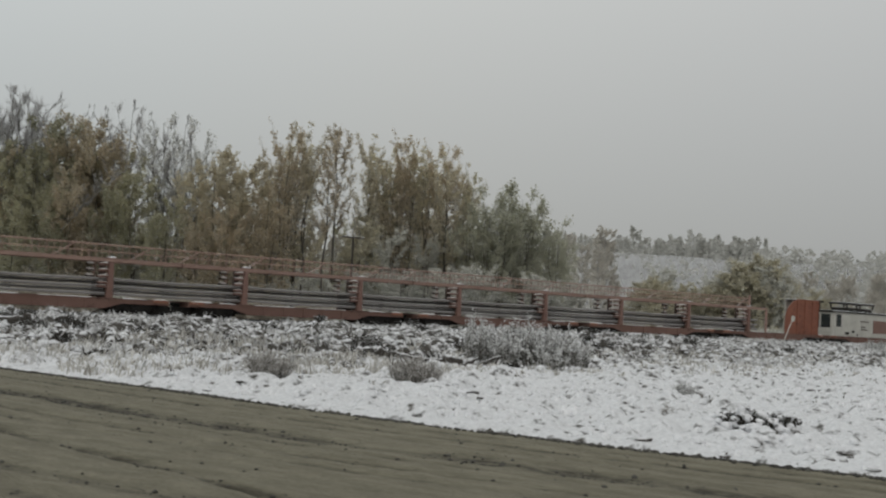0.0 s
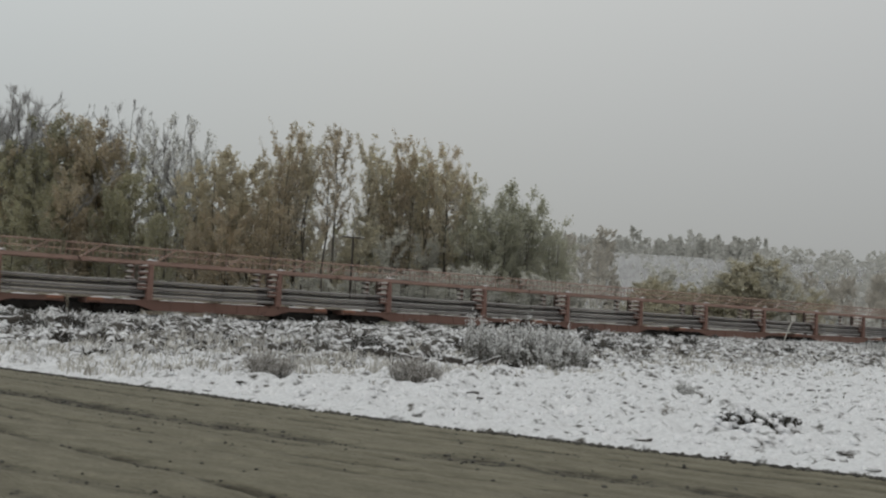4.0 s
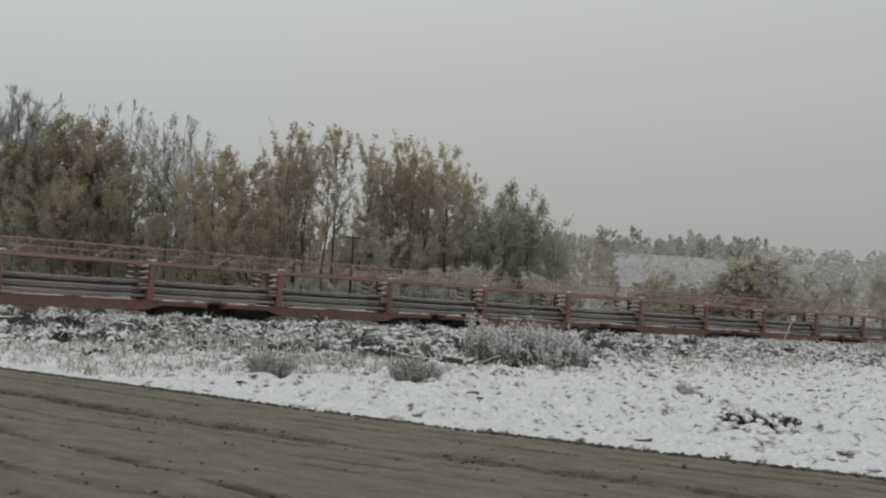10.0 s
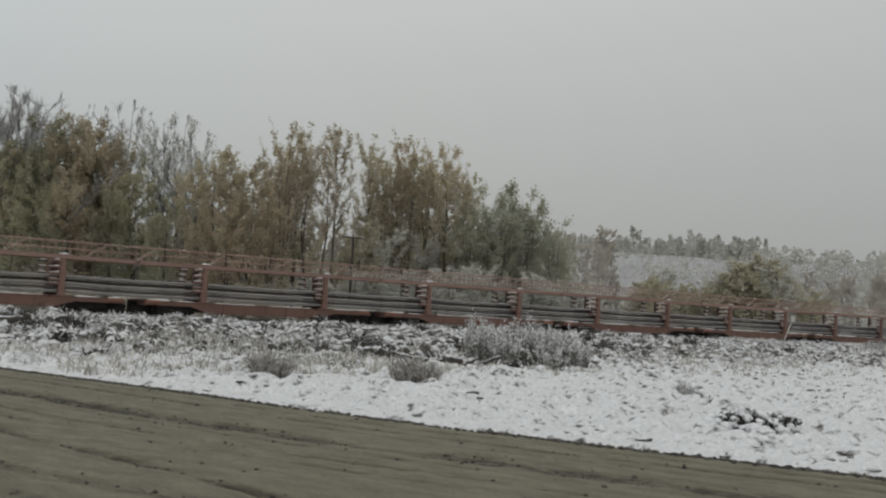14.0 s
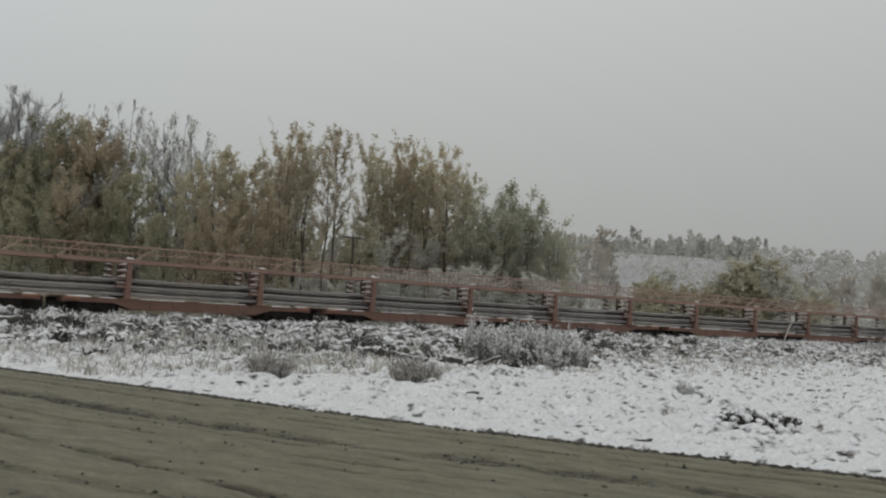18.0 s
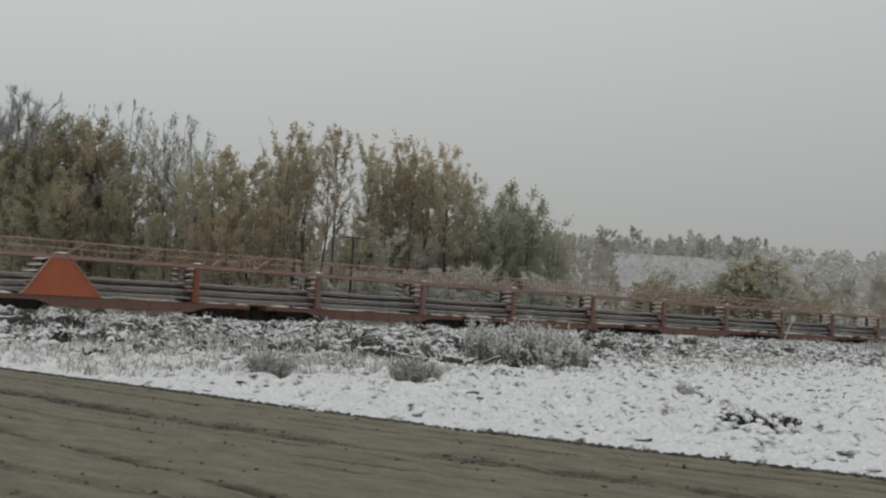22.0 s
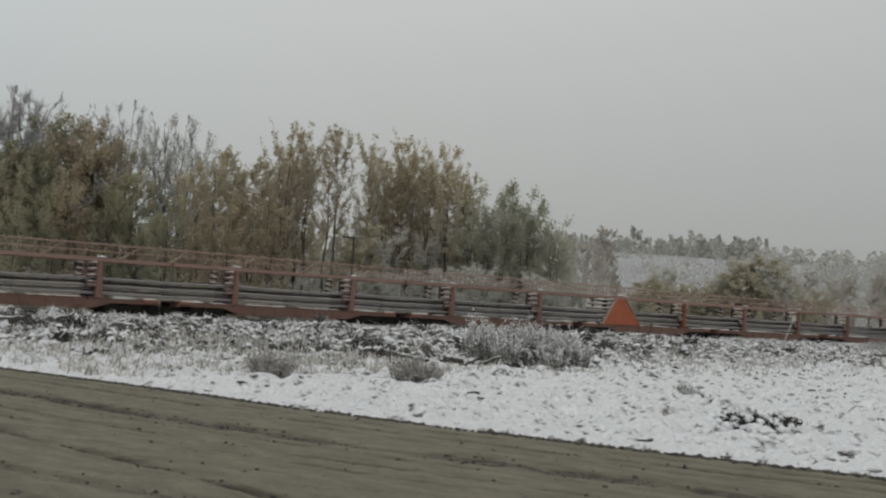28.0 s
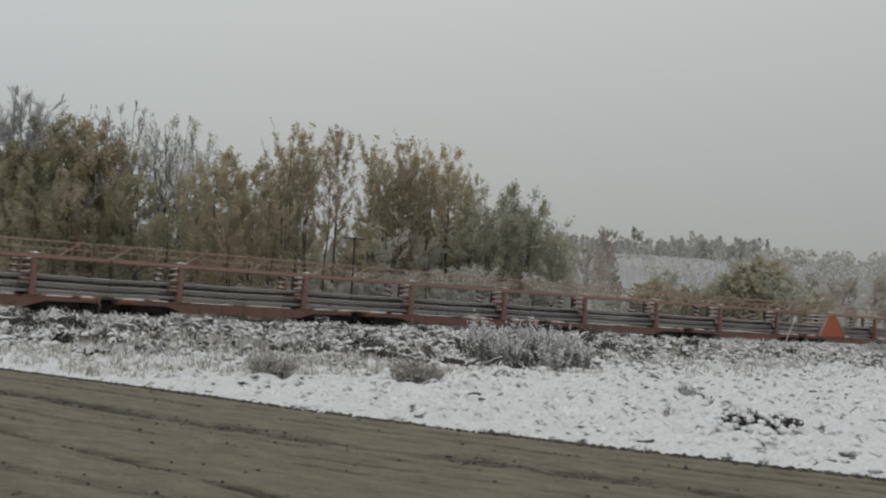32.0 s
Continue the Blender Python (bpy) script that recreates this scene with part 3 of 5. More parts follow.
def add_frame(car):
    for y0, y1 in ((-HALF + 0.05, -HALF + 0.17), (HALF - 0.17, HALF - 0.05)):
        b = slab(bm(), sill_outline(), y0, y1)
        for x in np.arange(-8.0, 8.1, 1.6):                # stiffening ribs and stake pockets
            out = y0 if y0 < 0 else y1
            z0 = 0.40 if abs(x) < 4.3 else 0.73
            box(b, x - 0.05, x + 0.05, out - (0.05 if y0 < 0 else 0.0), out + (0.0 if y0 < 0 else 0.05), z0, DECK - 0.05)
        box(b, -8.7, 8.7, *((y0 - 0.045, y0) if y0 < 0 else (y1, y1 + 0.045)), DECK - 0.055, DECK - 0.004)
        part("side_sill", b, M_SILL, car)
    b = box(bm(), -8.68, 8.68, -HALF + 0.17, HALF - 0.17, DECK - 0.10, DECK - 0.02)
    part("deck", b, M_BROWN, car)
    for x0, x1, thick in ((-8.6, -7.1, 0.10), (-6.6, -5.4, 0.05), (-3.9, -0.8, 0.045), (0.3, 3.6, 0.04), (5.6, 7.2, 0.06), (7.7, 8.6, 0.11)):
        v, f = lumpy_cap(x0, x1, -HALF + 0.04, -HALF + 0.20, DECK + 0.003, thick, int(x0 * 10) + 200)
        place("snow", mesh_of("snow", v, f, M_CAP, True), car, "snow along the deck's edge")
    b = box(bm(), -8.6, 8.6, -0.22, 0.22, 0.61, DECK - 0.11, 0.02)
    # belly added to close off the shaded space under the car
    slab(b, [(-4.9, 0.62), (-4.3, 0.30), (4.3, 0.30), (4.9, 0.62)], -0.24, 0.24)
    part("centre_sill", b, M_DARK, car)
    for e in (-1, 1):
        b = box(bm(), e * 8.72 - 0.06, e * 8.72 + 0.06, -HALF + 0.05, HALF - 0.05, 0.66, DECK, 0.01)
        part("end_sill", b, M_SILL, car)
        b = box(bm(), min(e * 8.79, e * 9.38), max(e * 8.79, e * 9.38), -0.13, 0.13, 0.66, 0.90, 0.03)
        box(b, min(e * 9.1, e * 9.36), max(e * 9.1, e * 9.36), -0.22, 0.22, 0.64, 0.92, 0.05)
        part("coupler", b, M_DARK, car)
        # added black block stands in for the shade below the coupler, with its gear
        b = box(bm(), min(e * 7.9, e * 9.3), max(e * 7.9, e * 9.3), -0.5, 0.3, -0.02, 0.655, 0.05)
        part("draft_gear", b, M_DARK, car, "black block for draft gear, hoses and the shade around them")
        b = bm()                                              # corner step, scraped to brighter paint
        box(b, e * 8.2 - 0.55, e * 8.2 + 0.45, -HALF - 0.03, -HALF + 0.04, DECK - 0.17, DECK + 0.02, 0.01)
        part("corner_step", b, M_STEP, car, "scraped lighter corner step")
        add_bogie(car, e * 6.55)
    b = rod(bm(), (-1.6, -0.95, 0.62), (0.2, -0.95, 0.62), 0.24, n=12)
    box(b, 0.9, 1.7, -1.0, -0.6, 0.5, 0.85, 0.03)
    part("air_brake_reservoir", b, M_DARK, car)


def rack_post(y, sign):
    """A tapered welded post: a plate with flanges along its edges."""
    b = slab(bm(), [(-0.19, DECK - 0.004), (0.19, DECK - 0.004), (0.11, TOP - 0.1), (-0.11, TOP - 0.1)], y - 0.03, y + 0.03)
    inner = (y + 0.03, y + 0.24) if sign > 0 else (y - 0.24, y - 0.03)
    for q in (-1, 1):
        slab(b, [(q * 0.19, DECK), (q * 0.225, DECK), (q * 0.145, TOP - 0.1), (q * 0.11, TOP - 0.1)], *inner)
    box(b, -0.3, 0.3, min(y, inner[0]) - 0.02, max(y, inner[1]) + 0.02, TOP - 0.1, TOP - 0.04, 0.01)
    box(b, -0.5, 0.5, min(y, inner[0]) - 0.03, max(y, inner[1]) + 0.03, DECK, DECK + 0.035)
    return b


def shelf_mesh(end=1.28):
    b = box(bm(), -0.16, 0.16, -1.28, end, -0.10, -0.03, 0.01)
    for y in np.linspace(-1.15, 1.15, 9):
        if y > end:
            continue
        rod(b, (-0.13, y - 0.09, 0), (-0.13, y + 0.09, 0), 0.045, n=6)
        rod(b, (0.13, y - 0.09, 0), (0.13, y + 0.09, 0), 0.045, n=6)
    return b


def add_rack(car, x, seed, big_plate=False, paint=None):
    if big_plate:
        b = slab(bm(), [(-1.8, DECK + 0.004), (3.05, DECK + 0.004), (2.98, DECK + 0.12), (0.72, TOP - 0.05), (0.08, TOP - 0.05), (-1.7, DECK + 0.12)], -HALF - 0.02, -HALF + 0.03)
        for q in (-0.3, 0.6, 1.5):                             # weld seams
            slab(b, [(q, DECK + 0.02), (q + 0.035, DECK + 0.02), (0.42 + 0.28 * q, TOP - 0.2), (0.40 + 0.28 * q, TOP - 0.2)], -HALF - 0.03, -HALF - 0.021)
        part("gusset_plate", b, M_ORANGE, car, "bright orange trapezoid anchor plate", at=pose(x, 0, 0))
        b = bm()
        for a, c in (((-1.78, DECK + 0.02), (0.03, TOP)), ((3.08, DECK + 0.02), (0.77, TOP))):
            d = 0.05
            slab(b, [(a[0] - d, a[1]), (a[0] + d, a[1]), (c[0] + d, c[1]), (c[0] - d, c[1])], -HALF - 0.12, -HALF + 0.16)
        box(b, -0.02, 0.82, -HALF - 0.12, -HALF + 0.16, TOP - 0.05, TOP + 0.01, 0.01)
        part("gusset_flange", b, M_BEAM, car, at=pose(x, 0, 0))
        v, f = lumpy_cap(0.0, 0.8, -HALF - 0.1, -HALF + 0.14, TOP + 0.01, 0.07, seed)
        place("snow_cap", mesh_of("snow_cap", v, f, M_CAP, True), car, "snow", at=pose(x, 0, 0))
    else:
        part("post", rack_post(-HALF, 1), paint or M_RUST, car, at=pose(x, 0, 0))
        v, f = lumpy_cap(-0.29, 0.29, -HALF - 0.03, -HALF + 0.22, TOP - 0.035, 0.09, seed)
        place("snow_cap", mesh_of("snow_cap", v, f, M_CAP, True), car, "snow", at=pose(x, 0, 0))
    b = box(bm(), -0.10, 0.10, HALF - 0.12, HALF - 0.02, DECK - 0.02, TOP - 0.05, 0.01)
    part("post", b, M_BEAM, car, at=pose(x, 0, 0))
    b = box(bm(), -0.22, 0.22, -0.10, 0.10, DECK - 0.02, TOP - 0.05, 0.01)
    part("post", b, M_BROWN, car, at=pose(x, 0, 0))
    shelf = None
    for k, z in enumerate(SHELVES):
        if k >= 5 and not big_plate:
            # empty shelves on the near half of the rack, under snow
            empty = part("roller_shelf", shelf_mesh(0.0), M_BEAM, car, at=pose(x, 0, DECK + z))
            v, f = lumpy_cap(-0.19, 0.19, -1.27, -0.13, -0.03, 0.15, seed * 5 + k)
            place("snow", mesh_of("snow", v, f, M_GRIMY_SNOW, True), empty, "grimy wet snow")
        elif shelf is None:
            shelf = part("roller_shelf", shelf_mesh(), M_BROWN, car, at=pose(x, 0, DECK + z))
        else:
            shelf = place("roller_shelf", shelf.data, car, at=pose(x, 0, DECK + z))
        if big_plate:
            # the anchor rack's shelves reach out as far as its sloping plate
            for x0, x1 in ((0.70 * z - 2.0, 0.70 * z - 1.5), (2.6 - 0.88 * z, 3.1 - 0.88 * z)):
                br = part("bracket", box(bm(), x0, x1, -1.40, 1.40, -0.11, -0.04, 0.01), M_BROWN, car, at=pose(x, 0, DECK + z))
                v, f = lumpy_cap(x0 - 0.02, x1 + 0.02, -1.42, 1.42, -0.04, 0.13, seed * 7 + k)
                place("snow", mesh_of("snow", v, f, M_GRIMY_SNOW, True), br, "grimy wet snow")
        else:
            # the shelf's ends stick out beside the posts and carry snow
            for y0, y1, x0, thick, lowest in ((-1.50, -1.27, -0.80, 0.055, 3), (0.95, 1.40, -0.62, 0.16, 5)):
                if k >= lowest:
                    br = part("bracket", box(bm(), x0, -0.18, y0 + 0.01, y1 - 0.01, -0.17 if y0 < 0 else -0.13, -0.04, 0.01), M_SILL if y0 < 0 else M_BROWN, car, at=pose(x, 0, DECK + z))
                    if not thick:
                        continue
                    v, f = lumpy_cap(x0 - 0.01, -0.17, y0, y1, -0.04, thick, seed * 7 + k)
                    place("snow", mesh_of("snow", v, f, M_GRIMY_SNOW, True), br, "grimy wet snow")


def add_walkway(car, x0, x1, longer=0.0):
    for y in (-HALF + 0.02, HALF - 0.02):
        b = box(bm(), x0, x1, y - 0.07, y + 0.07, TOP - 0.30, TOP - 0.105, 0.012)
        box(b, x0, x1, y - 0.11, y + 0.11, TOP - 0.105, TOP - 0.075)
        part("guard_beam", b, M_BEAM, car)
    x1 += longer
    b = box(bm(), x0, x1, HALF - 0.10, HALF - 0.02, HAND - 0.09, HAND, 0.01)
    rail = part("handrail", b, M_BEAM, car)
    b = box(bm(), x0, x1, HALF - 0.09, HALF - 0.04, HAND - 0.52, HAND - 0.46)
    part("mid_rail", b, M_BEAM, car)
    b = box(bm(), x0, x1, HALF - 0.75, HALF - 0.12, TOP - 0.08, TOP - 0.03)
    part("walkway_grating", b, M_BEAM, car)
    b = box(bm(), -0.018, 0.018, HALF - 0.085, HALF - 0.045, TOP - 0.1, HAND - 0.08)
    me = None
    n = int((x1 - x0) / 0.45)
    for k in range(n + 1):
        at = pose(x0 + 0.03 + k * (x1 - x0 - 0.06) / n, 0, 0)
        if me is None:
            me = part("baluster", b, M_BEAM, car, at=at).data
        else:
            place("baluster", me, car, at=at)
    me = None
    for x in np.linspace(x0 + 1.6, x1 - 1.6, max(2, int((x1 - x0) / 4.5))):
        if me is None:
            b = slab(bm(), [(-0.75, TOP - 0.05), (-0.63, TOP - 0.05), (0.75, HAND - 0.1), (0.63, HAND - 0.1)], HALF - 0.2, HALF - 0.14)
            me = part("brace", b, M_BEAM, car, at=pose(x, 0, 0)).data
        else:
            place("brace", me, car, at=pose(x, 0, 0))


CAR_TEXT = "weathered oxide-red rail-train flat car with snowy roller racks"
CARS = []                                             # (thing, place of its middle behind rack 0)


def rack_car():
    car = new("rail_train_car")
    tagged(car, CAR_TEXT, "rail car", "cars of the rail train")
    add_frame(car)
    add_rack(car, -RACK, 1)
    add_rack(car, RACK, 2)
    add_walkway(car, -9.34, 9.34)
    return car


plain = rack_car()
for i in range(10, -29, -2):
    if i == -14:
        continue
    car = plain if not CARS else copy_thing(plain, Matrix.Identity(4))
    CARS.append((car, (i + 0.5) * SPACE))

anchor = new("rail_train_car")
tagged(anchor, "oxide-red rail-train car with a bright orange anchor plate", "rail car", "cars of the rail train")
add_frame(anchor)
add_rack(anchor, -RACK, 3, big_plate=True)
add_rack(anchor, RACK, 4, paint=M_HOOD)
add_walkway(anchor, -9.34, 9.34)
CARS.append((anchor, -13.5 * SPACE))


# ---- the leading rack car with its orange guide hood ----
def hood_outline(x0, x1, z0, z1, r):
    pts = [(x1, z0), (x1, z1)]
    for k in range(9):
        a = math.pi / 2 + k * math.pi / 16
        pts.append((x0 + r + r * math.cos(a), z1 - r * 0.9 + r * 0.9 * math.sin(a)))
    return pts + [(x0, z0)]


lead = new("rail_train_car")
tagged(lead, "oxide-red lead car with a rounded orange guide hood", "rail car", "cars of the rail train")
add_frame(lead)
add_rack(lead, -RACK, 6)
add_walkway(lead, -9.34, -RACK + 2.9, 1.3)
b = bm()
for y in (-HALF + 0.03, HALF - 0.03):
    e = 1.3 if y > 0 else 0.0
    box(b, -RACK + 2.8 + e, -RACK + 2.98 + e, y - 0.08, y + 0.08, DECK, HAND + 0.3 if y > 0 else TOP - 0.3)
box(b, -RACK + 2.8, -RACK + 2.98, -HALF + 0.11, HALF - 0.11, TOP - 0.25, TOP - 0.1)
part("end_frame", b, M_BEAM, lead)
b = slab(bm(), hood_outline(1.5, 7.6, DECK - 0.01, 4.7, 2.7), -HALF, -HALF + 0.08)
for x in (3.6, 5.0, 6.4, 7.5):
    box(b, x - 0.05, x + 0.05, -HALF - 0.06, -HALF, DECK, 4.55)
part("hood_side", b, M_HOOD, lead, "faded orange rounded side plate")
b = slab(bm(), hood_outline(5.9, 7.6, DECK - 0.01, 4.8, 0.3), HALF - 0.08, HALF)
part("hood_side", b, M_WHITE, lead, "dirty white far side plate")
b = box(bm(), 5.9, 7.6, -HALF + 0.08, HALF - 0.08, 4.56, 4.68)
part("hood_roof", b, M_DARK, lead)
v, f = lumpy_cap(5.9, 7.6, -HALF, HALF, 4.7, 0.05, 21)
place("snow", mesh_of("snow", v, f, M_CAP, True), lead, "thin snow")
CARS.append((lead, 12.5 * SPACE))


# ---- the white work car ahead ----
def work_car():
    car = new("work_car")
    tagged(car, "dirty white railway work car with a dark roof", "rail car")
    add_frame(car)
    body = part("body", box(bm(), -8.3, 8.5, -HALF + 0.02, HALF - 0.02, DECK - 0.004, 3.62, 0.05), M_WHITE, car)
    b = box(bm(), -8.5, 8.7, -HALF - 0.12, HALF + 0.12, 3.62, 3.78, 0.03)
    part("roof", b, M_DARK, car, "dark roof edge under thin snow")
    v, f = lumpy_cap(-8.5, 8.7, -HALF - 0.1, HALF + 0.1, 3.78, 0.07, 31)
    place("snow", mesh_of("snow", v, f, M_CAP, True), car, "thin snow")
    for x, w, z0, z1 in ((-7.3, 0.95, 2.05, 3.4), (6.8, 0.9, 2.3, 3.2)):
        win = part("window", box(bm(), x - w / 2, x + w / 2, -HALF - 0.01, -HALF + 0.035, z0, z1, 0.01), M_DARK, body)
        part("pane", box(bm(), x - w / 2 + 0.08, x + w / 2 - 0.08, -HALF - 0.016, -HALF - 0.008, z0 + 0.08, z1 - 0.08), M_GLASS_DARK, win)
    for y, w, z0, z1 in ((-0.55, 1.15, 1.9, 3.4), (0.62, 0.75, 1.9, 3.3)):
        win = part("end_window", box(bm(), -8.34, -8.285, y - w / 2, y + w / 2, z0, z1, 0.01), M_DARK, body)
        part("pane", box(bm(), -8.346, -8.337, y - w / 2 + 0.07, y + w / 2 - 0.07, z0 + 0.07, z1 - 0.07), M_GLASS_DARK, win)
    b = bm()
    for y in (1.12, 1.42):
        rod(b, (-8.42, y, 1.0), (-8.42, y, 3.9), 0.035, n=6)
    for z in np.arange(1.25, 3.8, 0.32):
        rod(b, (-8.42, 1.12, z), (-8.42, 1.42, z), 0.02, n=5)
    part("end_ladder", b, M_DARK, car, "dark ladder on the end wall")
    b = box(bm(), 4.4, 5.5, -HALF - 0.015, -HALF + 0.03, 1.35, 3.1, 0.01)
    part("door", b, M_WHITE, body)
    b = box(bm(), -0.2, 3.4, -HALF - 0.012, -HALF + 0.03, 1.5, 2.95, 0.01)
    part("panel", b, M_RUST, body, "faded red side panel")
    b = bm()
    for z, x0, x1 in ((2.75, -2.9, -1.2), (2.15, -2.7, -1.9), (1.85, -2.7, -1.4)):
        box(b, x0, x1, -HALF - 0.02, -HALF + 0.03, z - 0.06, z + 0.06)
    part("lettering", b, M_BROWN, body, "unreadable dark lettering")
    b = bm()
    for x0, z0, x1, z1 in ((-6.0, 1.2, -5.2, 1.5), (-4.6, 1.45, -4.1, 1.7), (-3.6, 1.15, -3.3, 1.3)):
        box(b, x0, x1, -HALF - 0.01, -HALF + 0.03, z0, z1)
    part("grille", b, M_DARK, body, "small dark vents low on the wall")
    b = box(bm(), -5.0, 0.6, -0.95, 0.95, 3.8, 4.25, 0.1)
    part("roof_housing", b, M_DARK, car, "dark raised roof housing")
    b = box(bm(), -5.2, 0.8, -1.15, 1.15, 4.62, 4.80, 0.05)
    canopy = part("roof_canopy", b, M_DARK, car, "dark canopy on short posts")
    b = box(bm(), -0.07, 0.07, -0.07, 0.07, 4.2, 4.64)
    me = None
    for x, y in ((-4.9, -1.0), (-2.2, -1.0), (0.5, -1.0), (-4.9, 1.0), (-2.2, 1.0), (0.5, 1.0)):
        if me is None:
            me = part("canopy_post", b, M_DARK, canopy, at=pose(x, y, 0)).data
        else:
            place("canopy_post", me, canopy, at=pose(x, y, 0))
    v, f = lumpy_cap(-5.2, 0.8, -1.1, 1.1, 4.80, 0.07, 33)
    place("snow", mesh_of("snow", v, f, M_CAP, True), car, "thin snow")
    b = rod(bm(), (-7.7, 0.7, 3.75), (-7.7, 0.7, 4.6), 0.14, n=10)
    rod(b, (-7.7, 0.7, 4.6), (-7.7, 0.7, 4.85), 0.5, 0.42, n=10)
    part("chimney", b, M_DARK, car)
    return car


work = work_car()
CARS.append((work, 14.5 * SPACE))

# ---- the long rails that the train carries ----
LOAD = []
REAR, FRONT = -27.0 * SPACE, 12.0 * SPACE + 1.9


def sag(x):
    """The rails hang a little between the racks."""
    return 0.045 * math.sin(math.pi * (x / SPACE)) ** 2


stations = [REAR + k * (FRONT - REAR) / 234 for k in range(235)]
v, f = extrude_along(rail_outline(), stations, sag)
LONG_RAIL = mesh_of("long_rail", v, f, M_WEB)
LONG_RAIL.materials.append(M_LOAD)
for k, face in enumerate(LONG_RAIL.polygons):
    face.material_index = 1 if k % 12 in (0, 1, 9, 10, 11) else 0      # the heads are paler than the webs
for k, z in enumerate(SHELVES[:5]):
    for y in np.linspace(-1.2, 1.2, 9):
        if abs(y) < 0.2 or (k == 3 and y < -0.5) or (k == 1 and y < -1.0):
            continue                                        # no rail at the middle post, and a few places are empty
        ob = new("long_rail", LONG_RAIL)
        tagged(ob, "quarter-mile steel rail lying on the train's racks", "rail", "rails on the train")
        LOAD.append((ob, float(y), DECK + z + 0.045 + 0.175))


# ---- trees ----
def tube(verts, faces, path, radii, n=4):
    i = len(verts)
    for k, (p, r) in enumerate(zip(path, radii)):
        d = (path[min(k + 1, len(path) - 1)] - path[max(k - 1, 0)]).normalized()
        a = d.orthogonal().normalized()
        b = d.cross(a)
        for q in range(n):
            t = q * 2 * math.pi / n
            verts.append(p + (a * math.cos(t) + b * math.sin(t)) * r)
    for k in range(len(path) - 1):
        for q in range(n):
            w = (q + 1) % n
            faces.append((i + k * n + q, i + k * n + w, i + (k + 1) * n + w, i + (k + 1) * n + q))


def leaf(verts, faces, p, size, rg, slim=0.7):
    i = len(verts)
    a = Vector(rg.normal(size=3)).normalized()
    b = a.orthogonal().normalized()
    c = a.cross(b)
    t = rg.uniform(0, 6.283)
    u = (b * math.cos(t) + c * math.sin(t)) * size
    w = (c * math.cos(t) - b * math.sin(t)) * size * slim * rg.uniform(0.7, 1.3)
    verts += [p - u, p - w * 0.8, p + u, p + w]
    faces.append((i, i + 1, i + 2, i + 3))


